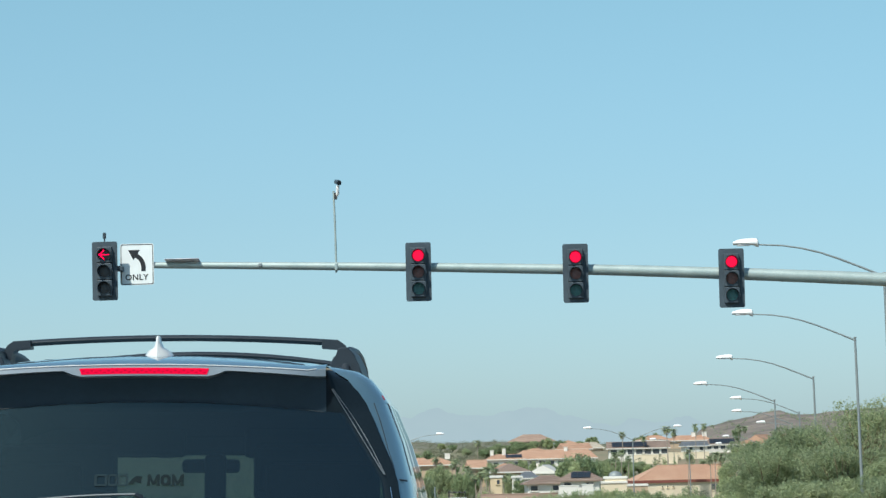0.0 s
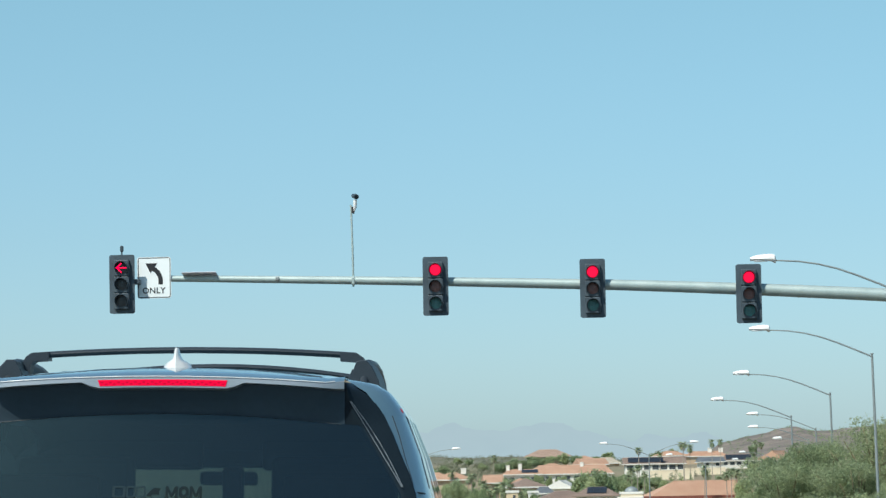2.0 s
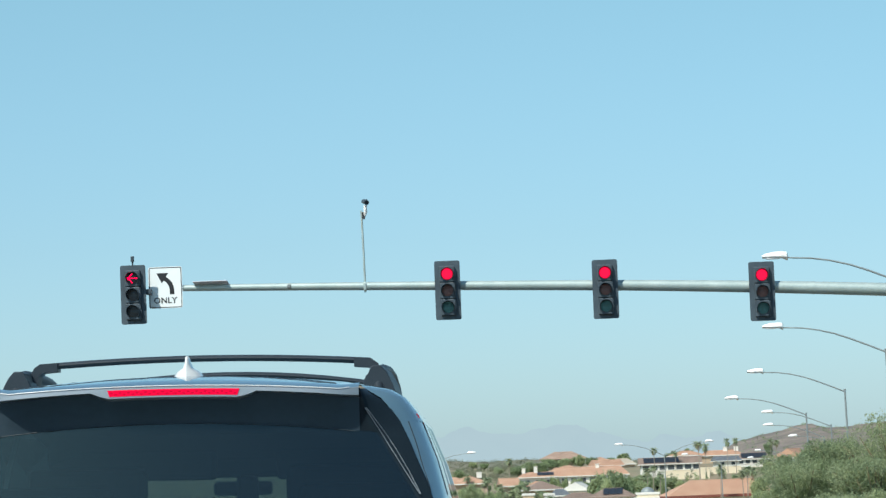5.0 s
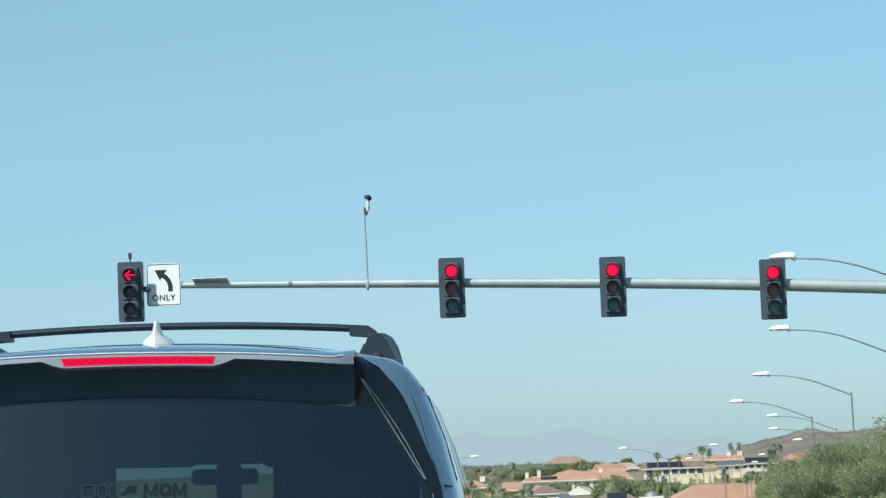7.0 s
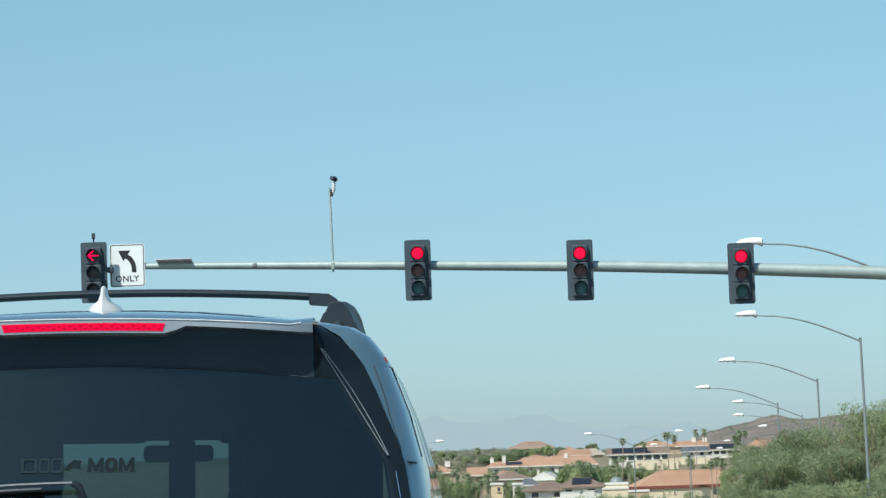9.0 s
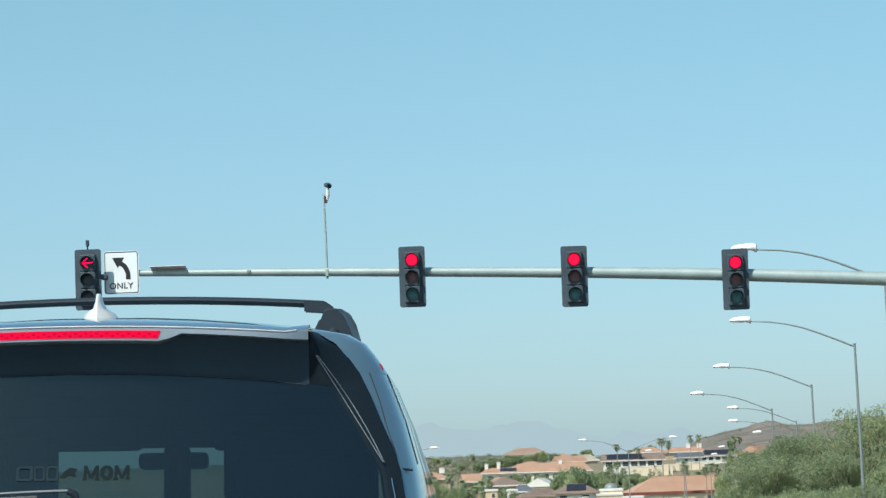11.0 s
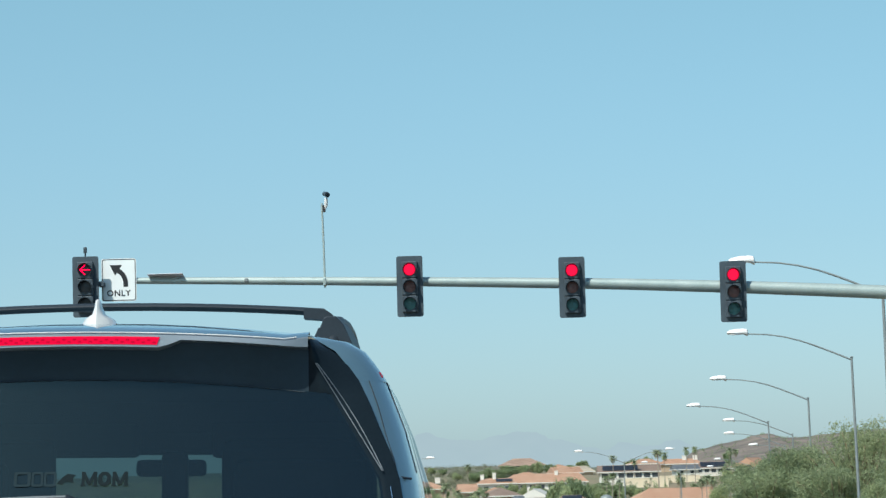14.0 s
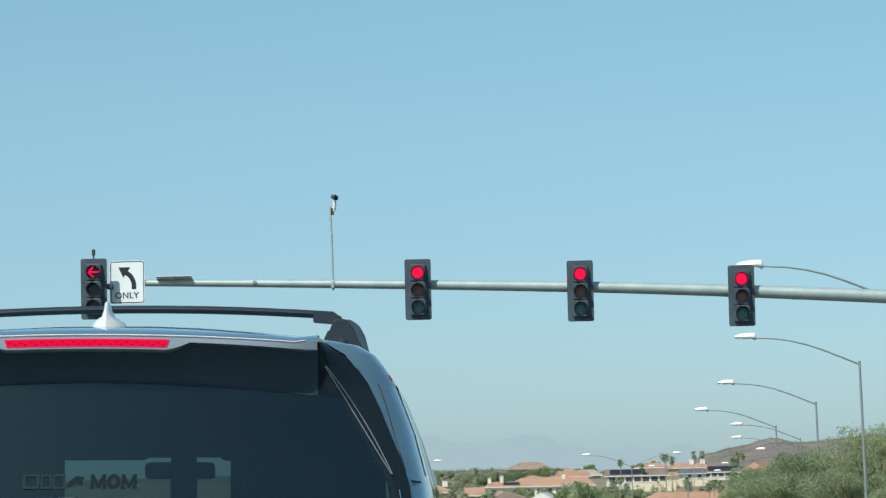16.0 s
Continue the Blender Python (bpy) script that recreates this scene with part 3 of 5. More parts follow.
# a flat damping plate lies over the arm near its tip
damper = thing("damping_plate", "flat grey metal damping plate lying on the arm", "damping plate", pose(-7.94, ARM_Y, arm_z(-7.94) + 0.09, -7, 0, 0))
part("plate", bm_box((0, 0, 0.012), (0.80, 0.60, 0.012), 0.003), M["plate_grey"], damper)
for dx in (-0.25, 0.25):
    part("clamp", bm_box((dx, 0, -0.045), (0.03, 0.10, 0.07), 0.01), M["galvanized"], damper)

# the sensor on the first signal, and the camera on its riser
sensor = thing("signal_sensor", "small black priority sensor standing on the signal", "sensor", pose(-9.70, ARM_Y - 0.44, 6.742))
rod("stem", [(0, 0, 0), (0, 0, 0.09)], 0.018, M["housing"], sensor)
part("eye", bm_box((0, 0, 0.145), (0.075, 0.10, 0.14), 0.02), M["housing"], sensor)

riser = thing("video_detector", "black video camera on a thin galvanized riser above the arm", "traffic camera", pose(-4.37, ARM_Y, 5.93))
rod("riser_pole", [(0, 0, 0), (-0.01, 0, 1.0), (-0.03, 0, 1.90)], 0.024, M["galvanized"], riser)
part("clamp", bm_box((0, 0, 0.13), (0.07, 0.22, 0.18), 0.02), M["galvanized"], riser)
part("bracket", bm_box((0.015, 0, 1.78), (0.07, 0.06, 0.16), 0.01), M["dark_metal"], riser)
rod("elbow", [(0.035, 0, 1.74), (0.065, -0.02, 1.84), (0.072, -0.02, 2.02)], [0.022, 0.040, 0.040], M["lamp_white"], riser, "pale camera bracket", sides=12)
rod("camera_body", [(0.02, 0.18, 2.13), (0.08, 0.0, 2.10), (0.11, -0.2, 2.07)], [0.05, 0.062, 0.062], M["housing"], riser, "black camera body with a sun hood", sides=14)
rod("camera_lens", [(0.11, -0.2, 2.07), (0.115, -0.23, 2.065)], 0.04, M["gloss_black"], riser, sides=14)

# left turn sign
sign = thing("turn_only_sign", "white turn-only sign with a black curved arrow and lettering", "road sign", pose(-8.995, ARM_Y - 0.10, 6.225))
v, f = prism(round_rect(0.785, 0.965, 0.06), 0.0, 0.006)
part("plate", bm_of(v, f), M["sign_white"], sign)
outer, inner = round_rect(0.755, 0.935, 0.05), round_rect(0.722, 0.902, 0.036)
n = len(outer)
verts = [(x, -0.004, z) for x, z in outer] + [(x, -0.004, z) for x, z in inner]
piece("border", verts, [(k, (k + 1) % n, n + (k + 1) % n, n + k) for k in range(n)], M["sign_black"], sign, "thin black border line")
path = []
for k in range(11):
    a = radians(82 * k / 10)
    path.append((-0.13 + 0.28 * math.cos(a), -0.10 + 0.31 * math.sin(a) + 0.02))
shaft_l, shaft_r = [], []
pts = [(0.15, -0.16)] + path
for i, (x, z) in enumerate(pts):
    x0, z0 = pts[max(0, i - 1)]
    x1, z1 = pts[min(len(pts) - 1, i + 1)]
    d = math.hypot(x1 - x0, z1 - z0)
    nx, nz = (z1 - z0) / d, -(x1 - x0) / d
    shaft_l.append((x - 0.052 * nx, -0.004, z - 0.052 * nz))
    shaft_r.append((x + 0.052 * nx, -0.004, z + 0.052 * nz))
verts = shaft_l + shaft_r
n = len(pts)
faces = [(k, n + k, n + k + 1, k + 1) for k in range(n - 1)]
b = len(verts)
verts += [(-0.20, -0.005, 0.335), (0.075, -0.005, 0.335), (-0.085, -0.005, 0.10)]
faces.append((b, b + 2, b + 1))
piece("arrow", verts, faces, M["sign_black"], sign, "black arrow bending to the left")
lettering("lettering", "ONLY", 0.188, pose(-0.01, -0.005, -0.305, 90, 0, 0), M["sign_black"], sign, "black letters ONLY", 0.002, 0.003)
part("bracket", bm_box((0.30, 0.05, -0.05), (0.16, 0.09, 0.12), 0.01), M["galvanized"], sign)


# ---- street lamps ----
ARM = [(0.0, -0.08), (-0.55, 0.17), (-1.13, 0.42), (-1.6, 0.60), (-2.1, 0.74), (-2.6, 0.83), (-3.25, 0.88)]


def luminaire(parent, side, z):
    verts, faces = [], []
    prof = [(0.0, 0.07, 0.08), (0.03, 0.11, 0.125), (0.14, 0.13, 0.14), (0.36, 0.14, 0.125), (0.56, 0.12, 0.085), (0.66, 0.06, 0.035)]
    n = 12
    for d, wy, hz in prof:
        for k in range(n):
            a = 2 * math.pi * k / n
            zz = hz * math.sin(a) if math.sin(a) > 0 else (0.10 if d < 0.1 else 0.05) * math.sin(a)
            verts.append((side * (3.2 + d), wy * math.cos(a), z + 0.03 + 0.04 * d + zz))
    for i in range(len(prof) - 1):
        for k in range(n):
            j = (k + 1) % n
            faces.append((i * n + k, i * n + j, (i + 1) * n + j, (i + 1) * n + k))
    faces += [tuple(range(n)), tuple(range((len(prof) - 1) * n, len(prof) * n))[::-1]]
    head = part("luminaire", bm_of(verts, faces), M["lamp_white"], parent, "white cobra-head luminaire", True)
    part("lamp_lens", bm_box((side * 3.58, 0, z - 0.005), (0.34, 0.20, 0.03), 0.01), M["lamp_lens"], head)


TALL = 1.65


def street_lamp(x, y, top, sides=(-1,), lean=-1.0, height=6.25, label="tall grey street lamp with a curved arm and white luminaire"):
    """A lamp whose pole's top is at x, y, top; its parts are drawn small and scaled up."""
    base = top - TALL * height
    m = pose(x - TALL * height * math.tan(radians(lean)), y, base, 0, lean, 0) @ Matrix.Scale(TALL, 4)
    s = thing("street_lamp", label, "street lamp", m, "street lamps along the road")
    rod("pole", [(0, 0, -0.3), (0, 0, height * 0.5), (0, 0, height)], [0.056, 0.046, 0.036], M["pole"], s, sides=12)
    part("pole_cap", bm_box((0, 0, height + 0.01), (0.10, 0.10, 0.04), 0.015), M["pole"], s)
    part("base_plate", bm_box((0, 0, 0.22), (0.34, 0.34, 0.06), 0.01), M["pole"], s)
    for side in sides:
        rod("arm", [(-side * px, 0, height + pz) for px, pz in ARM], [0.030, 0.028, 0.027, 0.025, 0.023, 0.022, 0.020], M["pole"], s, sides=10)
        luminaire(s, side, height + 0.88)
    return s


for x, y, top in ((15.27, 142.0, 9.22), (17.18, 175.0, 7.71), (18.88, 221.2, 6.85), (19.54, 265.7, 6.21), (25.07, 310.3, 5.86), (27.87, 354.8, 5.35), (33.48, 399.4, 4.62)):
    street_lamp(x, y, top)
street_lamp(13.22, 429.1, 4.62, (-1, 1), 0.0, label="tall grey street lamp with two curved arms")
street_lamp(-17.34, 429.1, 4.30, (1,), 0.0)
for x, y, top in ((37.77, 544.6, 4.20), (37.94, 569.3, 3.20), (25.89, 544.6, 4.00)):
    street_lamp(x, y, top)


# ---- the dark blue car ----
SUV = pose(-1.346, 11.3, 0.0, -0.15, 1.2, 0.5)
car = thing("car", "dark blue seven-seat family car with roof bars and lit brake light", "car", SUV)


def side_w(z):
    """Half the body's width at a height."""
    table = [(0.28, 0.88), (0.42, 0.96), (0.75, 0.985), (1.0, 0.982), (1.14, 0.962), (1.30, 0.933), (1.45, 0.892), (1.585, 0.840), (1.64, 0.805), (1.70, 0.735), (1.74, 0.57), (1.765, 0.28), (1.772, 0.0)]
    for (a, wa), (b, wb) in zip(table, table[1:]):
        if z <= b:
            return wa + (wb - wa) * max(0.0, (z - a) / (b - a))
    return 0.0


def edge_w(z):
    """Half the width at which the black surround meets the paint."""
    table = [(1.0, 0.905), (1.14, 0.905), (1.30, 0.880), (1.358, 0.864), (1.421, 0.834), (1.513, 0.797), (1.585, 0.762), (1.66, 0.708), (1.70, 0.645)]
    for (a, wa), (b, wb) in zip(table, table[1:]):
        if z <= b:
            return wa + (wb - wa) * max(0.0, (z - a) / (b - a))
    return 0.645


def rear_y(z):
    return 0.13 + (z - 1.12) * 0.42


def front_y(z):
    return 3.75 - (z - 1.12) * 1.55


# lower body, from bumper to bumper
LOW = [(0.0, 0.86, 1.02, 0.42), (0.05, 0.93, 1.10, 0.36), (0.16, 0.975, 1.14, 0.30), (0.5, 1.0, 1.14, 0.28), (1.5, 1.0, 1.14, 0.27), (2.8, 1.0, 1.13, 0.27), (3.75, 0.99, 1.12, 0.28), (4.4, 0.955, 1.04, 0.30), (4.75, 0.88, 0.95, 0.33), (4.93, 0.72, 0.85, 0.42), (4.97, 0.60, 0.74, 0.52)]
rows = []
for y, k, top, low in LOW:
    right = []
    for i in range(8):
        z = low + (top - low) * i / 7
        right.append((k * min(side_w(z), 0.985) * (0.97 if i == 7 else 1), y + (0.05 if i == 7 and y < 0.1 else 0), z))
    if y > 3.6:
        right += [(0.6 * k, y, top + 0.035), (0.0, y, top + 0.05)]
    else:
        right += [(0.6 * k, y, top), (0.0, y, top)]
    rows.append([(-a, b, c) for a, b, c in right[:-1]] + right[::-1])
n = len(rows[0])
v, f = grid(rows)
f = [q for q in f if not (q[0] // n in (1, 2, 3, 4, 5) and 7 <= q[0] % n <= 10)]
f += [tuple(range(n))[::-1], tuple(range((len(rows) - 1) * n, len(rows) * n))]
part("lower_body", bm_of(v, f), M["paint"], car, "dark blue painted body", True)

# cabin sides: pillars and windows
LV = [1.14, 1.22, 1.30, 1.38, 1.45, 1.52, 1.585]
ST = [0.0, 0.012, 0.03, 0.06, 0.20, 0.31, 0.37, 0.62, 0.66, 0.95, 1.0]


def taper(y):
    """The cabin narrows towards the front."""
    return 0.010 * max(0.0, y - 0.7)


def cabin_point(side, s, z):
    w = side_w(z)
    tuck = {0.0: 1.0, 0.012: 0.5, 0.03: 0.18}.get(s, 0.0) * max(0.02, w - edge_w(z))
    if s > 0.7:
        tuck = 0.05 * (s - 0.7) / 0.3
    y = rear_y(z) + (front_y(z) - rear_y(z)) * s
    return (side * (w - tuck - taper(y) * (z - 1.0) / 0.585), y, z)


for side in (-1, 1):
    verts = [cabin_point(side, s, z) for z in LV for s in ST]
    n = len(ST)
    faces, panes = [], {}
    for i in range(len(LV) - 1):
        for k in range(n - 1):
            q = (i * n + k, i * n + k + 1, (i + 1) * n + k + 1, (i + 1) * n + k)
            if k in (4, 6, 8) and i < len(LV) - 1:
                panes.setdefault(k, []).append(q)
            else:
                faces.append(q)
    for first, last in ((0, 3), (5, 5), (7, 7), (9, 9)):
        mine = [q for q in faces if first <= q[0] % n <= last]
        used = sorted({a for q in mine for a in q})
        part("pillar", bm_of([verts[a] for a in used], [tuple(used.index(a) for a in q) for q in mine]), M["paint"], car, "dark blue painted pillar", True)
    for k, qs in panes.items():
        used = sorted({a for q in qs for a in q})
        piece("side_window", [verts[a] for a in used], [tuple(used.index(a) for a in q) for q in qs], M["glass_side"], car, "dark tinted side window", True)


# roof skin
ROOF_X = [(0.0, 1.772), (0.14, 1.771), (0.28, 1.765), (0.42, 1.755), (0.57, 1.740), (0.665, 1.722), (0.735, 1.700), (0.78, 1.672), (0.805, 1.640), (0.826, 1.610), (0.84, 1.585)]
ROOF_Y = [(0.0, 0.66), (0.15, 0.70), (0.30, 0.80), (0.45, 0.885), (0.75, 0.975), (1.1, 1.0), (1.7, 1.005), (2.2, 0.985), (2.6, 0.93), (2.86, 0.86), (3.1, 0.8)]


def lookup(table, a):
    a = abs(a)
    for (p, u), (q, v) in zip(table, table[1:]):
        if a <= q:
            return u + (v - u) * max(0.0, (a - p) / (q - p))
    return table[-1][1]


def roof_z(x, y):
    return 1.585 + (lookup(ROOF_X, x) - 1.585) * lookup(ROOF_Y, y)


def ease(a):
    a = min(1.0, max(0.0, a))
    return a * a * (3 - 2 * a)


half = [x for x, _ in ROOF_X]
across = [-x for x in half[:0:-1]] + half
rows = []
for k, y in enumerate((0.0, 0.031, 0.08, 0.156, 0.3, 0.45, 0.65, 0.85, 1.1, 1.4, 1.8, 2.2, 2.5, 2.7, 2.85)):
    row = []
    for x in across:
        out = ease((abs(x) - 0.60) / 0.15)
        rear = 0.46 - 0.125 * out
        yy = rear + (2.85 - 0.06 * abs(x) - rear) * y / 2.85
        tuck = 0.078 * out * (1.0, 0.5, 0.18, 0.0)[min(k, 3)]
        row.append((math.copysign(max(0.0, abs(x) - tuck - taper(yy) * out), x), yy, roof_z(x, yy + 0.3 * out * (y < 0.4))))
    rows.append(row)
v, f = grid(rows)
part("roof", bm_of(v, f), M["paint"], car, "dark blue roof skin", True)


# tailgate: glass in a gloss black surround
def gate(u, z, half):
    """A point of the tailgate at u from -1 to 1 across the half width."""
    x = u * half
    return (x, rear_y(z) - 0.055 * (1 - (x / 0.9) ** 2), z)


def pane_w(z):
    return 0.656 + (1.60 - z) * 0.62 if z > 1.31 else 0.836 + (1.31 - z) * 0.15


US = [-1 + 2 * k / 20 for k in range(21)]


def pane_top(x):
    return 1.589 - 0.040 * (x / 0.65) ** 2


rows = []
for q in [0.0, 0.15, 0.3, 0.45, 0.6, 0.75, 0.88, 1.0]:
    row = []
    for u in US:
        z = 1.0 + (pane_top(0.66 * u) - 1.0) * q
        row.append(gate(u, z, pane_w(z)))
    rows.append(row)
v, f = grid(rows)
rear_window = piece("rear_window", v, f, M["glass_rear"], car, "dark tinted rear window", True)
for side in (-1, 1):
    rows = []
    for z in [1.0, 1.1, 1.2, 1.31, 1.38, 1.45, 1.52, 1.549, 1.551, 1.585, 1.62, 1.66, 1.68, 1.70]:
        a, b = pane_w(z) - 0.012 if z < 1.55 else 0.628, edge_w(z) + 0.006
        # above the glass it starts flush with the panel under the spoiler
        q = max(0.0, (z - 1.550) / 0.117)
        reach = rear_y(z) - 0.027 - (0.285 - 0.013 * min(1.0, q) ** 1.3) if q else 0.0
        row = []
        for k in range(7):
            x = a + (max(b, a + 0.01) - a) * k / 6
            row.append((side * x, rear_y(z) - 0.055 * (1 - (x / 0.9) ** 2) - 0.003 * math.sin(math.pi * k / 6) + (0.004 if k == 0 else 0.0) + (0.012 if k == 6 and z > 1.58 else 0.0) - reach * 0.5 * (1 + math.cos(math.pi * k / 6)), z))
        rows.append(row)
    v, f = grid(rows, side < 0)
    part("window_surround", bm_of(v, f), M["gloss_black"], car, "gloss black window surround", True)
    for off, r in ((0.0, 0.0012), (0.015, 0.0011)):
        line = []
        for k in range(13):
            z = 1.632 - 0.298 * k / 12
            x = pane_w(z) + off * (0.1 + 0.9 * math.sin(math.pi * (0.06 + 0.90 * k / 12))) + 0.014
            proud = max(0.0, rear_y(z) - 0.299) * 0.5 * (1 + math.cos(math.pi * min(1.0, max(0.0, x - 0.628) / (edge_w(z) - 0.622)))) if z > 1.55 else 0.0
            line.append((side * x, rear_y(z) - 0.055 * (1 - (x / 0.9) ** 2) - 0.014 - proud, z))
        rod("window_trim", line, r, M["trim_grey"], car, "thin bright window trim", sides=6)
    seam = [(side * x, rear_y(1.315) + 0.02 + 0.5 * max(0.0, x - 0.885), 1.318 - 0.15 * (x - 0.87)) for x in (0.868, 0.885, 0.90, 0.914)]
    rod("gate_seam", seam, 0.0035, M["satin_black"], car, sides=6)
    rod("gate_seam", [(side * (0.858 + 0.03 * k / 6), rear_y(1.29 - 0.16 * k / 6) - 0.012, 1.29 - 0.16 * k / 6) for k in range(7)], 0.0014, M["chrome"], car, sides=6)
    v, f = grid([[(side * (0.62 + 0.30 * k / 6), 0.10 + 0.12 * (k / 6) ** 3 - 0.02, z) for k in range(7)] for z in (0.86, 0.93, 1.0)], side < 0)
    part("tail_lamp", bm_of(v, f), M["tail_red"], car, "red tail lamp", True)
rows = [[gate(u, z, 0.90) for u in US] for z in (0.62, 0.80, 1.0)]
v, f = grid(rows)
part("tailgate", bm_of([(x, y - 0.012, z) for x, y, z in v], f), M["paint"], car, "dark blue tailgate below the glass", True)
rod("glass_edge", [(x, rear_y(z) - 0.055 * (1 - (x / 0.9) ** 2) - 0.002, z) for x, z in [(0.62 * u, pane_top(0.62 * u)) for u in US]], 0.0010, M["edge_grey"], car, "thin grey glass edge line", sides=5)


# spoiler: overhangs the glass
def lip_z(x):
    return 1.716 - 0.026 * (x / 0.64) ** 2 + 0.014 * ease((abs(x) - 0.573) / 0.05)


def lip_y(x):
    return 0.188 + 0.075 * (abs(x) / 0.65) ** 10


XS = [-0.630 + 1.260 * k / 40 for k in range(41)]


def lip_deep(x):
    """The lip is deeper round the lamp."""
    return 0.013 + 0.004 * (x / 0.6) ** 2 + 0.026 * (1 - ease((abs(x) - 0.231) / 0.05)) + 0.012 * ease((abs(x) - 0.57) / 0.05)


rows = []
for x in XS:
    y, z = lip_y(x), lip_z(x)
    far = roof_z(x, 0.62) + 0.003
    rows.append([(x, 0.62, far), (x, 0.48, far + (z - far) * 0.22), (x, 0.36, far + (z - far) * 0.44), (x, y + 0.08, z + 0.016), (x, y + 0.02, z + 0.004), (x, y + 0.006, z - 0.001)])
v, f = grid(rows)
spoiler = part("spoiler", bm_of(v, f), M["paint"], car, "dark blue roof spoiler", True)
rows = []
for x in XS:
    y, z, d = lip_y(x), lip_z(x), lip_deep(x)
    rows.append([(x, y + 0.006, z - 0.001), (x, y + 0.001, z - 0.004), (x, y - 0.001, z - 0.004 - d * 0.85), (x, y + 0.006, z - 0.004 - d), (x, y + 0.04, z - 0.006 - d)])
v, f = grid(rows)
# silver stands in for body paint brightened by sun and sky
part("spoiler_lip", bm_of(v, f), M["silver"], spoiler, "spoiler lip, silver in place of sunlit blue paint", True)
# pale rod drawn as the sun glint along the lip's upper edge
rod("lip_edge", [(x, lip_y(x) + 0.002, lip_z(x) + 0.001) for x in XS[1:-1]], 0.0022, M["pearl"], spoiler, "pale strip standing in for sunlight on the lip", sides=6)
rows = []
for q in (0.0, 0.2, 0.45, 0.7, 1.0):
    row = []
    for x in XS:
        z0, z1, y1 = pane_top(x), lip_z(x) - 0.006 - lip_deep(x), lip_y(x) + 0.03
        y0 = rear_y(z0) - 0.055 * (1 - (x / 0.9) ** 2) + 0.002
        row.append((x, y0 + (y1 - y0) * q ** 1.3, z0 + (z1 - z0) * q))
    rows.append(row)
v, f = grid(rows)
part("upper_surround", bm_of(v, f), M["soffit"], spoiler, "dark panel under the spoiler", True)
BX = [-0.219 + 0.438 * k / 24 for k in range(25)]
rows = [[(1.035 * x, lip_y(x) + 0.002, lip_z(x) - 0.009), (1.03 * x, lip_y(x) - 0.003, lip_z(x) - 0.012), (x, lip_y(x) - 0.003, lip_z(x) - 0.031), (x, lip_y(x) + 0.003, lip_z(x) - 0.033)] for x in BX]
v, f = grid(rows)
part("brake_light", bm_of(v, f), M["brake_lit"], spoiler, "lit red high brake light", True)
for k in range(30):
    x = -0.211 + 0.422 * k / 29
    part("brake_lens_rib", bm_box((x, lip_y(x) - 0.0035, lip_z(x) - 0.022 + 0.003 * (-1) ** k), (0.009, 0.002, 0.004)), M["brake_dim"], spoiler)

# shark fin antenna
verts, faces = [], []
for k, (z, y0, y1, w) in enumerate(((-0.012, 0.0, 0.20, 0.058), (0.010, 0.006, 0.19, 0.044), (0.024, 0.014, 0.15, 0.019), (0.044, 0.024, 0.11, 0.011), (0.062, 0.034, 0.075, 0.008), (0.067, 0.042, 0.066, 0.004))):
    for j in range(12):
        a = 2 * math.pi * j / 12
        verts.append((w * math.cos(a) - 0.005, 0.66 + (y0 + y1) / 2 + (y1 - y0) / 2 * math.sin(a), 1.772 + z))
for i in range(5):
    for j in range(12):
        faces.append((i * 12 + j, i * 12 + (j + 1) % 12, (i + 1) * 12 + (j + 1) % 12, (i + 1) * 12 + j))
faces.append(tuple(60 + j for j in range(12)))
part("antenna", bm_of(verts, faces), M["pearl"], car, "pale shark fin antenna", True)

# roof rails with feet, and two crossbars
for side in (-1, 1):
    x0 = 0.655 if side > 0 else 0.695
    line = [(side * x0, 1.16, 1.71), (side * x0, 1.28, 1.785), (side * (x0 + 0.005), 1.45, 1.806), (side * (x0 + 0.010), 1.8, 1.812), (side * (x0 + 0.012), 2.15, 1.800), (side * (x0 + 0.012), 2.5, 1.765), (side * (x0 + 0.012), 2.78, 1.69)]
    rail = rod("roof_rail", line, [0.016, 0.020, 0.021, 0.021, 0.021, 0.021, 0.018], M["satin_black"], car, "satin black roof rail", sides=12)
    verts, faces = prism([(-0.062, 1.735), (-0.058, 1.752), (-0.046, 1.778), (-0.034, 1.782), (-0.030, 1.808), (-0.020, 1.814), (0.008, 1.814), (0.030, 1.790), (0.052, 1.745), (0.070, 1.69)], 1.20, 1.52)
    foot = bm_of([(side * (x0 + a + 0.012 * (b > 1.3)), b, c) for a, b, c in verts], faces)
    bmesh.ops.bevel(foot, geom=[e for e in foot.edges if all(v.co.y < 1.3 for v in e.verts)], offset=0.004, segments=1, affect="EDGES", profile=0.5)
    part("rail_foot", foot, M["satin_black"], rail, "satin black stepped rail foot")
for y, drop in ((1.52, 0.0), (2.38, 0.033)):
    line = [(-0.65 + 1.26 * k / 12, y, 1.864 - drop - (0.022 + drop) * (abs(-0.65 + 1.26 * k / 12) / 0.63) ** 2) for k in range(13)]
    bar = rod("crossbar", line, 0.030, M["satin_black"], car, "black aerofoil roof crossbar", sides=12, flat=0.42)
    for side in (-1, 1) if drop == 0 else ():
        verts, faces = prism([(side * (x - (0.03 if side > 0 else 0.0)), z) for x, z in ((0.580, 1.822), (0.580, 1.855), (0.646, 1.851), (0.668, 1.836), (0.688, 1.800), (0.688, 1.760), (0.655, 1.760), (0.650, 1.805), (0.636, 1.818))], y - 0.05, y + 0.05)
        part("clamp", bm_of(verts, faces), M["satin_black"], bar)

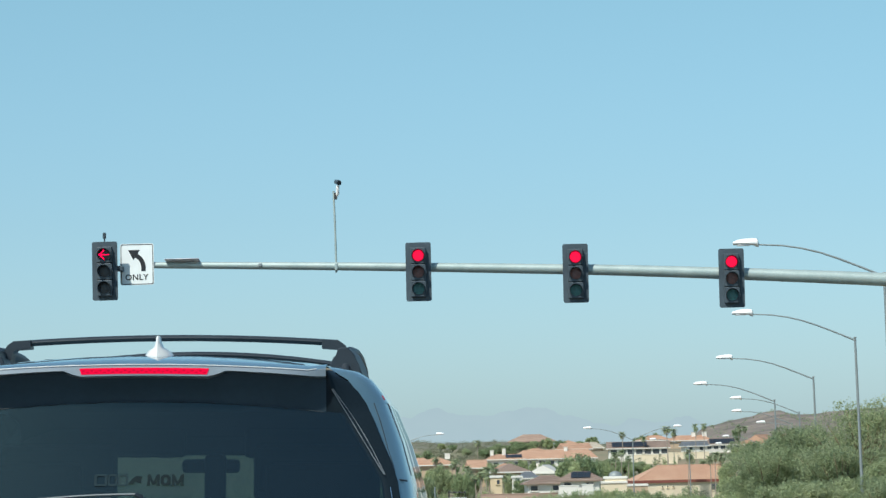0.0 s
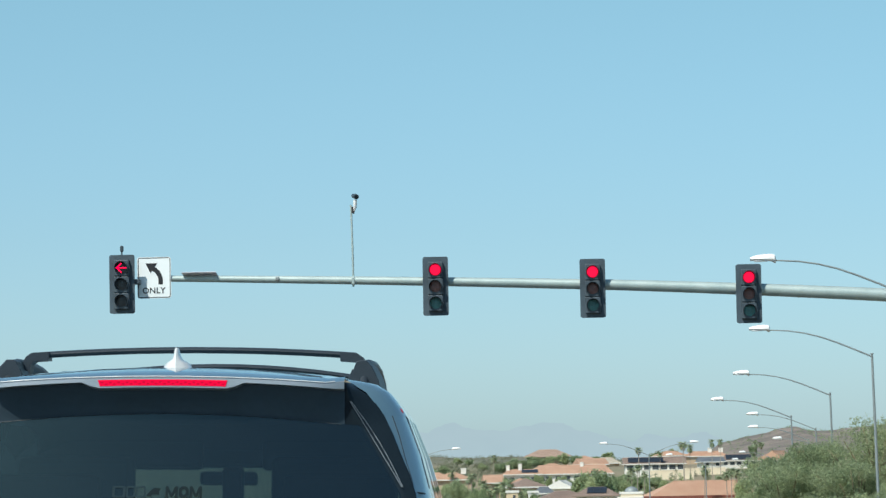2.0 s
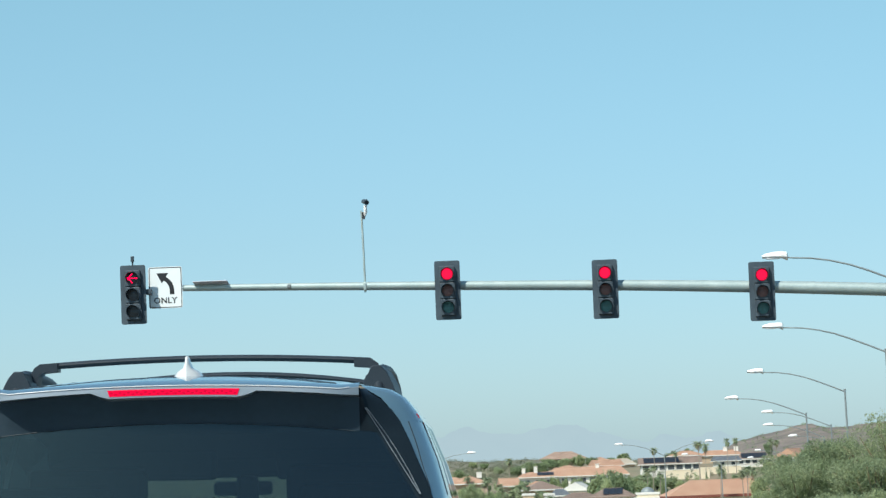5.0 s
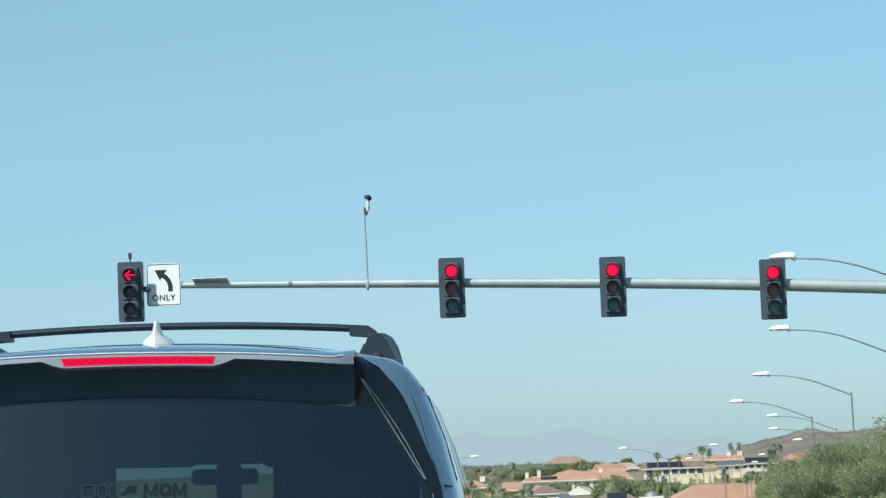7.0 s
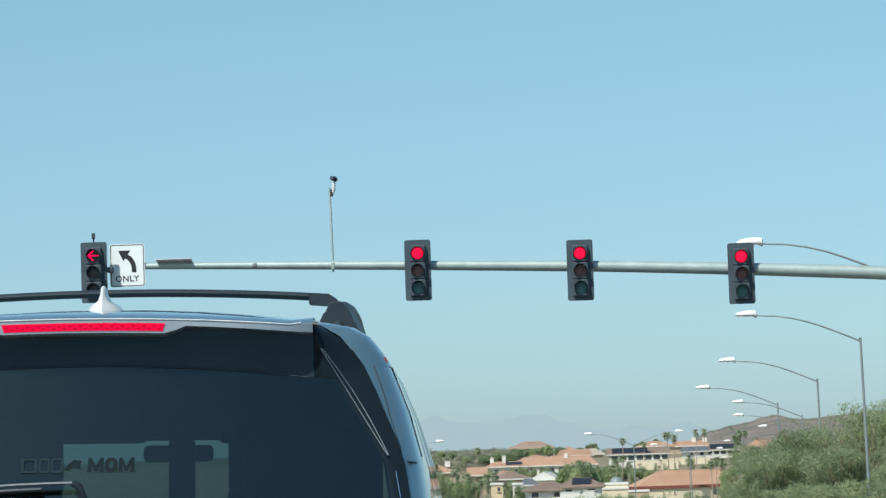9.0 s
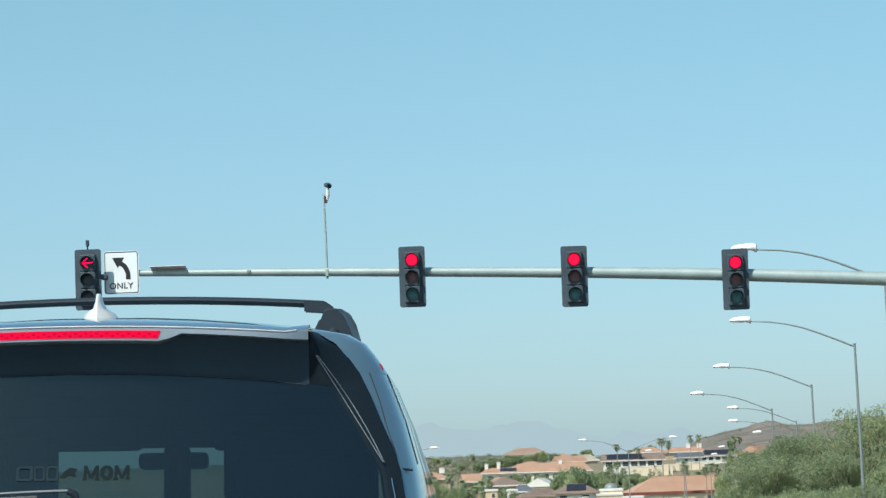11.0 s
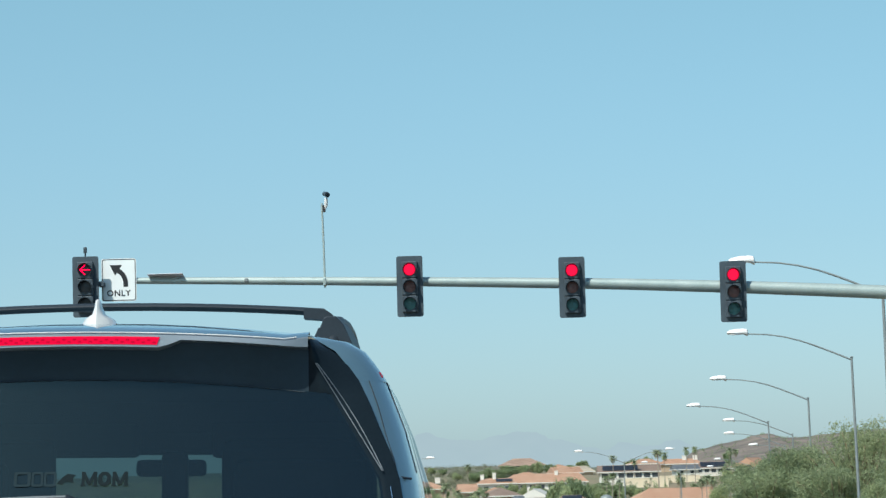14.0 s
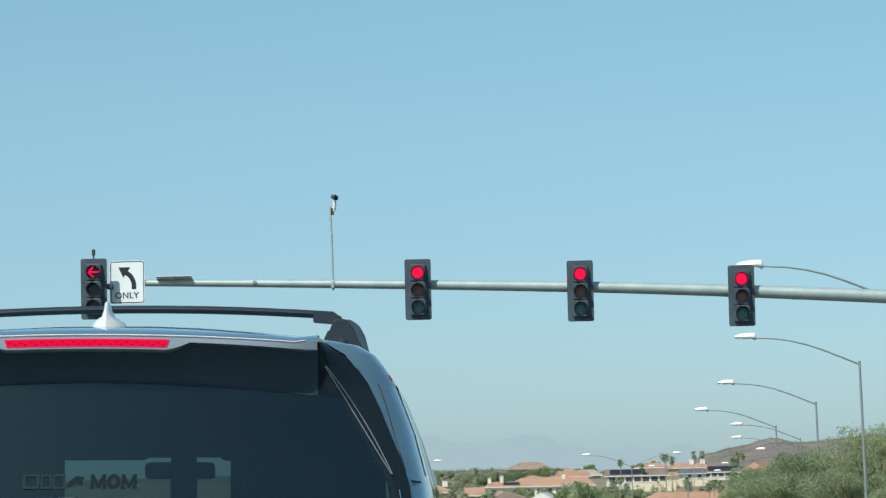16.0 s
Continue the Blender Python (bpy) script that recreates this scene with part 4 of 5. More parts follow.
# shut lines of the tailgate and the rear quarter
def gate_line(side, z, lift):
    edge, w = edge_w(z), side_w(z)
    k = 1 - min(1.0, 0.036 * (z - 1.32) / 0.3 / max(0.02, w - edge))
    s = lookup_up([(0.0, 0.06), (0.18, 0.03), (0.5, 0.012), (1.0, 0.0)], k)
    x, y, z = cabin_point(side, 0.06, z)
    return (x - side * (k * max(0.02, w - edge) - lift), rear_y(z) + (front_y(z) - rear_y(z)) * s - lift, z)


def lookup_up(table, a):
    for (p, u), (q, v) in zip(table, table[1:]):
        if a <= q:
            return u + (v - u) * (a - p) / (q - p)
    return table[-1][1]


for side in (-1, 1):
    rod("gate_seam", [gate_line(side, 1.33 + 0.255 * k / 12, 0.001) for k in range(13)], 0.0014, M["satin_black"], car, sides=6)
    rod("quarter_seam", [(x + side * 0.0005, y, z) for x, y, z in [cabin_point(side, 0.06, 1.33 + 0.255 * k / 10) for k in range(11)]], 0.0013, M["satin_black"], car, sides=6)

# clamp of the front crossbar
part("bar_clamp", bm_box((-0.612, 2.38, 1.803), (0.075, 0.06, 0.018), 0.006), M["satin_black"], car, "black crossbar clamp")

# small red block at the top of the rear quarter
part("side_marker", bm_box((0.823, 0.47, 1.604), (0.010, 0.045, 0.020), 0.004, Matrix.Rotation(radians(-30), 3, "Y")), M["tail_red"], car, "small red block on the rear quarter")

# rear wiper and decal
def wiper_z(x):
    return 1.266 - 0.020 * (x / 0.39) ** 2 - 0.06 * max(0.0, -x - 0.42)


line = [(x, gate(x / 0.85, wiper_z(x), 0.85)[1] - 0.035, wiper_z(x)) for x in [-0.02 - 0.58 * k / 14 for k in range(15)]]
wiper = rod("rear_wiper", line, [0.010 - 0.005 * k / 14 for k in range(15)], M["wiper_grey"], car, "grey rear wiper arm with a black pivot", sides=10, flat=0.5)
rod("wiper_pivot", [(-0.02, line[0][1], 1.266), (-0.002, line[0][1], 1.258), (0.008, line[0][1] + 0.01, 1.22)], [0.010, 0.011, 0.013], M["satin_black"], wiper, "black wiper pivot", sides=10)
rod("wiper_blade", [(x, y - 0.004, z - 0.015) for x, y, z in line[2:]], 0.006, M["satin_black"], wiper, "black rubber wiper blade", sides=6)
gx = -math.degrees(math.atan(0.42))


def slab_letter(text, w, h, t):
    """Strokes of a block letter with slab feet, as outlines in x and z."""
    hw, hh = w / 2, h / 2
    if text == "O":
        c = 0.28 * w
        out = [(hw, hh - c), (hw - c, hh), (c - hw, hh), (-hw, hh - c), (-hw, c - hh), (c - hw, -hh), (hw - c, -hh), (hw, c - hh)]
        inn = [(x * (1 - t / hw), z * (1 - t / hh)) for x, z in out]
        return [[out[k], out[(k + 1) % 8], inn[(k + 1) % 8], inn[k]] for k in range(8)]
    strokes = []
    for s in (-1, 1):
        x = s * (hw - 0.75 * t)
        strokes.append([(x - t / 2, -hh), (x + t / 2, -hh), (x + t / 2, hh), (x - t / 2, hh)])
        strokes.append([(x - t * 0.8, -hh), (x + t * 0.8, -hh), (x + t * 0.8, -hh + 0.5 * t), (x - t * 0.8, -hh + 0.5 * t)])
        strokes.append([(x - t * 0.6, hh), (x + t * 0.6, hh), (t * 0.5, -0.8 * hh), (-t * 0.5, -0.8 * hh)])
    return strokes


decal = bmesh.new()
for x, letter in ((-0.042, "M"), (0.0, "O"), (0.042, "M")):
    for n, poly in enumerate(slab_letter(letter, 0.046 if letter == "M" else 0.034, 0.042, 0.0085 if letter == "M" else 0.0105)):
        decal.faces.new([decal.verts.new((x + a, -0.0002 * n, c)) for a, c in poly])
part("decal_letters", decal, M["decal"], rear_window, "dark grey decal letters MOM").matrix_basis = pose(0.080, rear_y(1.315) - 0.058, 1.315, gx, 0, 0)
for k, (x, wide) in enumerate(((-0.145, 0.046), (-0.104, 0.032), (-0.069, 0.034))):
    outer, inner = round_rect(wide, 0.044, 0.006, 2), round_rect(wide * 0.62, 0.030, 0.004, 2)
    n = len(outer)
    verts = [(a, 0, c) for a, c in outer] + [(a, 0, c) for a, c in inner]
    ob = piece("decal_mark", verts, [(j, (j + 1) % n, n + (j + 1) % n, n + j) for j in range(n)], M["decal_dim"], rear_window, "dim outlined decal mark")
    ob.matrix_basis = pose(x, rear_y(1.315) - 0.057, 1.315, gx, 0, 0)
verts = [(-0.032, 0, -0.018), (-0.012, 0, -0.022), (0.0, 0, -0.008), (0.03, 0, -0.016), (0.026, 0, 0.004), (0.036, 0, 0.016), (0.006, 0, 0.022), (-0.014, 0, 0.006)]
ob = piece("decal_mark", verts, [tuple(range(8))], M["decal"], rear_window, "dark grey decal blob")
ob.matrix_basis = pose(-0.026, rear_y(1.315) - 0.058, 1.315, gx, 0, 0) @ Matrix.Scale(0.75, 4)

# windscreen, bonnet line, cabin
rows = [[(u * (side_w(z) - 0.05 - taper(front_y(z)) * (z - 1.0) / 0.585), front_y(z) + 0.10 * (1 - u * u), z) for u in [-1 + k / 6 for k in range(13)]] for z in (1.13, 1.30, 1.45, 1.58, 1.64)]
v, f = grid(rows, True)
piece("windscreen", v, f, M["glass_clear"], car, "clear windscreen", True)
v, f = grid([[(x, y, z - 0.5 * max(0.0, abs(x) - 0.7)) for x in (-0.80, -0.66, -0.3, 0.3, 0.66, 0.80)] for y, z in ((0.60, 1.60), (1.2, 1.66), (2.2, 1.66), (2.72, 1.60), (2.86, 1.445))])
part("headliner", bm_of(v, f), M["cabin"], car, "dark headliner", True)
part("header_panel", bm_box((0.0, 2.83, 1.512), (1.52, 0.03, 0.19), 0.02), M["cabin"], car, "dark windscreen header")
for x, wide, z, tall in ((-0.455, 0.71, 1.508, 0.20), (0.42, 0.54, 1.49, 0.17)):
    part("sun_visor", bm_box((x, 2.80, z), (wide, 0.03, tall), 0.02), M["cabin"], car)
mirror = part("cabin_mirror", bm_box((-0.003, 2.92, 1.372), (0.25, 0.035, 0.060), 0.017), M["cabin"], car, "black cabin mirror")
rod("mirror_stem", [(0.002, 2.95, 1.39), (0.002, 3.0, 1.47)], 0.015, M["cabin"], mirror)


def seat(x, y, half, top):
    back = part("seat_back", bm_box((x, y, top - 0.48), (2 * half, 0.14, 0.64), 0.05), M["cabin"], car, "black seat back")
    part("headrest", bm_box((x, y + 0.02, top - 0.10), (2 * half, 0.10, 0.24), 0.03), M["cabin"], back)


for x in (-0.578, 0.466):
    seat(x, 2.30, 0.24, 1.44)
part("centre_headrest", bm_box((0.069, 2.30, 1.16), (0.085, 0.10, 0.52), 0.02), M["cabin"], car, "slim black centre headrest")
for x in (-0.58, 0.56):
    seat(x, 1.35, 0.22, 1.36)
part("dashboard", bm_box((0, 3.35, 0.98), (1.6, 0.6, 0.26), 0.08), M["cabin"], car)
part("cabin_floor", bm_box((0, 2.0, 0.42), (1.7, 3.4, 0.06), 0.02), M["cabin"], car)
part("cargo_shade", bm_box((0, 0.75, 1.0), (1.5, 0.7, 0.03), 0.01), M["cabin"], car)
for y in (0.98, 3.88):
    for side in (-1, 1):
        v, f = tube([(side * (0.74 + 0.24 * k / 4), y, 0.365) for k in range(5)], [0.34, 0.372, 0.375, 0.372, 0.34], 28)
        wheel = part("wheel", bm_of(v, f), M["rubber"], car, "black tyre", True)
        v, f = tube([(side * 0.95, y, 0.365), (side * 0.985, y, 0.365)], [0.25, 0.235], 24)
        part("rim", bm_of(v, f), M["silver"], wheel, "silver alloy rim", True)
        for k in range(5):
            a = 2 * math.pi * k / 5
            part("spoke", bm_box((side * 0.988, y + 0.12 * math.cos(a), 0.365 + 0.12 * math.sin(a)), (0.02, 0.22, 0.05), 0.008, Matrix.Rotation(a, 3, "X")), M["silver"], wheel)
    for side in (-1, 1):
        part("wheel_arch", bm_of(*tube([(side * 0.955, y + 0.43 * math.cos(radians(8 * k)), 0.36 + 0.43 * math.sin(radians(8 * k))) for k in range(-1, 24)], 0.035, 8)), M["satin_black"], car, "black wheel arch moulding", True)
for side in (-1, 1):
    part("side_mirror", bm_box((side * 1.05, 3.25, 1.04), (0.22, 0.14, 0.17), 0.05), M["paint"], car, "dark blue door mirror")
part("rear_bumper", bm_box((0, 0.04, 0.52), (1.80, 0.16, 0.30), 0.06), M["satin_black"], car, "black lower bumper")
plate = part("number_plate", bm_box((0, -0.02, 0.80), (0.30, 0.012, 0.15), 0.004), M["sign_white"], car, "white number plate with plain bars")
part("plate_bar", bm_box((0, -0.029, 0.80), (0.22, 0.004, 0.05)), M["sign_black"], plate)
for side in (-1, 1):
    part("headlamp", bm_box((side * 0.68, 4.82, 0.78), (0.34, 0.16, 0.12), 0.04), M["lamp_lens"], car, "clear headlamp")


# ---- hills and the distant range ----
def smooth_line(points, x):
    for (a, za), (b, zb) in zip(points, points[1:]):
        if x <= b:
            k = max(0.0, (x - a) / (b - a))
            k = k * k * (3 - 2 * k)
            return za + (zb - za) * k
    return points[-1][1]


def ridge(name, label, crest, y, deep, base, mat, step, jag, kind="structure"):
    """A ridge along x whose crest follows heights, with rough flanks towards the road and away."""
    rows = []
    x0, x1 = crest[0][0], crest[-1][0]
    n = int((x1 - x0) / step)
    for d in (-1.0, -0.75, -0.5, -0.3, -0.15, -0.05, 0.0, 0.3, 1.0):
        row = []
        for i in range(n + 1):
            x = x0 + (x1 - x0) * i / n
            top = smooth_line(crest, x) + jag * noise.fractal((x * 0.9 / step / 6, y * 0.01, 0.3), 1.0, 2.0, 5)
            rough = jag * 1.6 * noise.fractal((x / step / 8, d * 6, 1.7), 1.0, 2.0, 4) * (1 - abs(d)) * min(1.0, abs(d) * 6)
            row.append((x, y + d * deep, base + (top - base) * (1 - abs(d)) ** 1.15 + rough))
        rows.append(row)
    v, f = grid(rows)
    return tagged(new(name, mesh_of(name, v, f, mat, True)), label, "hill" if mat is not M["range"] else "mountains", kind=kind)


HILL = [(60, 8), (80, 12), (92, 16.0), (108, 23.5), (121, 26.5), (131, 28.0), (141, 31.2), (149, 32.2), (158, 29.4), (170, 29.2), (182, 30.4), (200, 31.5), (240, 34), (300, 30), (380, 18), (460, 8)]
RISE = [(-400, 14), (-200, 16), (-90, 16.5), (-66, 17.2), (-44, 15.6), (-20, 16.2), (10, 14.5), (60, 13), (100, 12), (260, 10)]
ridge("hill", "brown rocky desert hill with sparse scrub", HILL, 2000, 420, 6.0, M["rock"], 3.0, 0.5)
ridge("backdrop_scrub_rise", "low scrub-covered rise behind the town", RISE, 1900, 300, 6.0, M["rock_far"], 4.0, 0.55)
ridge("backdrop_mountains", "far mountain range with pale blue haze painted into its glow", [(-900, 60), (-500, 70), (-300, 52), (-200, 64), (-165, 74), (-127, 84), (-100, 77), (-74, 75), (-40, 77), (6, 82.5), (25, 80), (48, 72), (93, 61), (120, 56), (147, 62), (180, 60), (215, 67), (235, 61), (253, 50), (300, 42), (420, 60), (700, 50), (1000, 60)], 4600, 160, -10.0, M["range"], 4.0, 7.0)


# ---- plants ----
def leaf_mesh(name, rng, lobes, count, size, mat, long=2.0):
    """Many small folded leaves spread through lobes, thick near their skins, thin beyond."""
    lobes = np.array(lobes, float)
    weight = lobes[:, 3] ** 2
    pick = rng.choice(len(lobes), count, p=weight / weight.sum())
    way = rng.normal(size=(count, 3))
    way /= np.linalg.norm(way, axis=1)[:, None]
    far = np.where(rng.random(count) < 0.86, 0.50 + 0.50 * rng.random(count) ** 0.6, 1.0 + 0.26 * rng.random(count) ** 1.5)
    centre = lobes[pick, :3] + way * (far * lobes[pick, 3])[:, None] * np.array([1, 1, 0.8])
    # leaves gather in twigs
    twig = rng.random(count) < 0.75
    pull = rng.integers(0, count // 9 + 1, count) * 9 % count
    centre = np.where(twig[:, None], centre[pull] + rng.normal(size=(count, 3)) * size * 1.8, centre)
    a = rng.normal(size=(count, 3)) + way * 0.8
    a /= np.linalg.norm(a, axis=1)[:, None]
    b = np.cross(a, rng.normal(size=(count, 3)))
    b /= np.linalg.norm(b, axis=1)[:, None]
    s = (size * (0.6 + 0.8 * rng.random(count)))[:, None]
    quad = np.stack([centre - a * s * long, centre + b * s * 0.55, centre + a * s * long, centre - b * s * 0.55], 1).reshape(-1, 3)
    me = bpy.data.meshes.new(name)
    me.vertices.add(4 * count)
    me.vertices.foreach_set("co", quad.ravel())
    me.loops.add(4 * count)
    me.loops.foreach_set("vertex_index", np.arange(4 * count))
    me.polygons.add(count)
    me.polygons.foreach_set("loop_start", np.arange(count) * 4)
    me.polygons.foreach_set("loop_total", np.full(count, 4))
    me.materials.append(mat)
    me.update()
    me.validate()
    return me


def tree(name, label, category, seed, height, spread, count, size, mat, m, lobes_n=9, trunk=True, group="", clump=1.0):
    """A tapered trunk that forks into limbs, each ending in a lobe of leaves."""
    rng = np.random.default_rng(seed)
    t = thing(name, label, category, m, group)
    lobes = []
    limbs = []
    fork = height * 0.28
    for k in range(lobes_n):
        a = 2 * math.pi * (k + rng.random() * 0.8) / lobes_n * 1.9
        r = spread * (0.15 + 0.62 * rng.random())
        z = height * (0.42 + 0.40 * rng.random()) if k else height * 0.80
        if clump < 1:
            r, z = r * (1.14 - 0.14 * clump), min(0.93 * height, height * 0.42 + (z - height * 0.42) * (1.42 - 0.42 * clump))
        r = r if k else 0.1 * spread
        p = (r * math.cos(a), r * math.sin(a), z)
        size_l = spread * (0.30 + 0.22 * rng.random()) * clump
        lobes.append((*p, min(size_l, (height - z) * 1.1 + 0.05 * height)))
        limbs.append(p)
    if trunk:
        v, f = tube([(0, 0, -0.2), (0.03 * spread, 0, fork * 0.5), (0, 0, fork)], [height * 0.035, height * 0.028, height * 0.024], 8)
        body = piece("trunk", v, f, M["bark"], t, "greenish-brown trunk", True)
        for p in limbs:
            mid = (p[0] * 0.45, p[1] * 0.45, fork + (p[2] - fork) * 0.55)
            v, f = tube([(0, 0, fork * 0.92), mid, p], [height * 0.018, height * 0.011, height * 0.004], 5)
            piece("limb", v, f, M["bark"], body, "", True)
    crown = new("crown", leaf_mesh("crown", rng, lobes, count, size, mat))
    crown.parent = t
    return t


def at_ground(x, y, s=1.0, turn=0.0, sink=0.0, sz=None):
    return Matrix.LocRotScale((x, y, ground_z(x, y) - sink), Euler((0, 0, turn)), (s, s, sz or s))


# palo verde trees beside the road
VERDE = [(5.25, 2.5, 11.75, 117.0, 11), (4.5, 2.0, 9.75, 119.5, 12), (3.55, 1.75, 8.3, 116.0, 13), (4.0, 1.9, 8.8, 124.0, 14), (5.0, 2.3, 13.6, 122.0, 15), (3.6, 2.1, 10.6, 114.0, 16), (2.85, 1.55, 11.35, 108.8, 17), (2.25, 1.5, 9.3, 108.8, 18), (2.2, 1.35, 8.3, 110.0, 19), (2.7, 1.65, 12.9, 109.2, 20), (2.3, 1.4, 10.9, 102.8, 21)]
for h, sp, x, y, seed in VERDE:
    tree("palo_verde_tree", "feathery yellow-green palo verde tree beside the road", "tree", seed, h, sp, 42000, 0.0195, M["leaf_verde"], Matrix.LocRotScale((TALL * x, TALL * y, 1.33 + TALL * (ground_z(x, y) - 1.33)), None, (TALL, TALL, TALL)), 44, group="roadside trees", clump=0.52)

# roadside shrubs
rng = random.Random(5)
bushes = [tree("shrub", "dense olive-green desert shrub below the road", "shrub", 30 + k, 2.6, 1.9, 12000, 0.034, M["leaf_bush"], at_ground(-4 + 5 * k, 206 + 2 * k, 1.0), 22, group="roadside shrubs", clump=0.7) for k in range(3)]
for k in range(44):
    x = -7.5 + 20.5 * (k % 22) / 21 + rng.uniform(-0.6, 0.6)
    y = (196 if k < 22 else 232) + rng.uniform(-7, 9)
    grow = 0.92 if k < 22 else 1.02
    if -6.9 < x < -1.4:
        continue
    if x > 9:
        grow *= 0.88
    copy_thing(bushes[k % 3], at_ground(x, y, grow * rng.uniform(0.82, 1.06), rng.uniform(0, 6.28), 0.0, grow * rng.uniform(0.95, 1.2) * (0.72 if 7.2 < x < 11.2 else 1.0)))

# town trees
town_trees = [tree("tree", ("rounded dark green garden tree between the houses", "rounded yellow-green garden tree between the houses", "rounded green garden tree between the houses")[k], "tree", 50 + k, 4.6, 2.2, 6500, 0.088, (M["leaf_dark"], M["leaf_verde"], M["leaf_bush"])[k], at_ground(-13.6 + 1.0 * k, 330 + 11 * k, 1.0), 18, group="town trees", clump=0.75) for k in range(3)]
TREES_NEAR = [(-9.8, 300, 0.75, 1.52, 1), (-10.6, 330, 0.61, 1.4, 1), (-10.6, 420, 0.6, 1.05, 1), (-16.8, 620, 0.9, 1.5, 1), (-12.6, 600, 0.6, 1.15, 0), (-10.4, 440, 0.5, 0.9, 1), (-3.6, 330, 0.5, 0.6, 1), (-2.1, 320, 0.77, 0.81, 1), (-4.9, 760, 0.8, 0.9, 2), (6.1, 555, 1.03, 1.72, 2), (8.5, 545, 1.23, 1.83, 0), (7.2, 535, 0.86, 1.55, 2)]
TREES_LOW = [(4.9, 560, 0.77, 1.44, 0), (0.5, 1050, 1.05, 0.72, 2), (-2.5, 1050, 1.1, 0.58, 0), (5.8, 1060, 0.86, 0.91, 2), (9.3, 1060, 1.03, 0.77, 0), (-9.5, 980, 1.2, 1.0, 1), (-6.2, 985, 1.35, 0.84, 2), (-12.5, 960, 1.39, 0.79, 0), (20.9, 1120, 1.36, 0.75, 2), (16.7, 1120, 1.08, 0.48, 0), (19.2, 800, 1.61, 0.8, 1), (22.3, 790, 1.4, 0.68, 0), (25.7, 780, 1.26, 0.68, 1), (38, 1080, 1.31, 0.88, 1), (40.9, 1085, 1.05, 1, 0), (34.8, 1085, 1.14, 0.67, 2), (-4.8, 1088, 0.9, 0.62, 0), (-2.2, 1090, 1.0, 0.52, 2), (1.6, 1088, 0.9, 0.60, 0), (4.4, 1090, 0.8, 0.66, 2)]
TREES_MID = [(33.2, 620, 0.85, 1.36, 0), (32.8, 560, 0.81, 1.4, 2), (15.2, 300, 0.73, 0.87, 1), (13.4, 290, 0.54, 0.75, 1), (16.9, 300, 0.73, 0.91, 0), (20.1, 330, 0.59, 1.23, 1), (53.3, 860, 1.04, 0.96, 2), (67.4, 1090, 0.7, 1.19, 0), (59.7, 900, 1.09, 1.13, 0), (66.5, 900, 1.45, 1.36, 1), (-25.1, 1080, 0.85, 0.50, 0), (-27.8, 900, 1.23, 0.92, 2), (-29.1, 1100, 0.8, 0.50, 2), (-27.4, 800, 0.97, 1.28, 0)]
TREES_HIGH = [(-19, 1000, 0.8, 0.65, 1), (1.2, 330, 0.8, 0.84, 1), (4.4, 340, 0.69, 0.85, 0), (6.8, 320, 0.72, 0.81, 1), (8.9, 270, 0.54, 0.63, 1), (10.9, 280, 0.56, 0.68, 0), (-2.8, 700, 0.73, 0.87, 1), (3.7, 800, 0.58, 0.65, 0), (-1.7, 540, 0.52, 0.99, 2), (15.6, 650, 0.58, 1.14, 2), (34, 500, 1.01, 1.87, 1), (30.5, 760, 0.8, 0.62, 0)]
near_trees = [tree("tree", ("rounded dark green garden tree near the road", "airy yellow-green garden tree near the road", "rounded green garden tree near the road")[k], "tree", 60 + k, 4.6, 2.2, 12000, 0.055, (M["leaf_dark"], M["leaf_verde"], M["leaf_bush"])[k], at_ground(-15.2 + 0.9 * k, 352 + 9 * k, 0.8), 24, group="town trees", clump=0.62) for k in range(3)]
for x, y, wide, tall, kind in TREES_NEAR + TREES_LOW + TREES_MID + TREES_HIGH:
    wide = max(wide, 0.62 * tall)
    source = near_trees if y < 480 else town_trees
    copy_thing(source[kind], at_ground(x, y, wide * rng.uniform(0.95, 1.1), rng.uniform(0, 6.28), 1.2 * tall, 1.25 * tall))


# slim dark trees beside the palms
for x, y, wide, tall in ((-10.6, 560, 0.34, 1.22), (-9.9, 566, 0.30, 1.05), (-5.9, 552, 0.36, 0.75), (-2.0, 556, 0.34, 0.70)):
    copy_thing(town_trees[0], at_ground(x, y, wide, rng.uniform(0, 6.28), 1.1 * tall, 1.25 * tall))

# garden trees between the rows of houses
for x0, x1, n, y0, y1, t0, t1 in ((-24, -6, 9, 655, 685, 0.80, 1.15), (-6, 14, 10, 690, 715, 0.95, 1.35), (-20, 12, 9, 770, 800, 0.55, 0.80), (12, 30, 6, 720, 760, 0.60, 0.80), (-4, 11, 7, 575, 590, 0.80, 1.15)):
    for k in range(n):
        x, y = x0 + (x1 - x0) * (k + rng.random()) / n, rng.uniform(y0, y1)
        tall = rng.uniform(t0, t1)
        copy_thing(town_trees[rng.randrange(3)], at_ground(x, y, rng.uniform(0.42, 0.72), rng.uniform(0, 6.28), 1.1 * tall, 1.25 * tall))


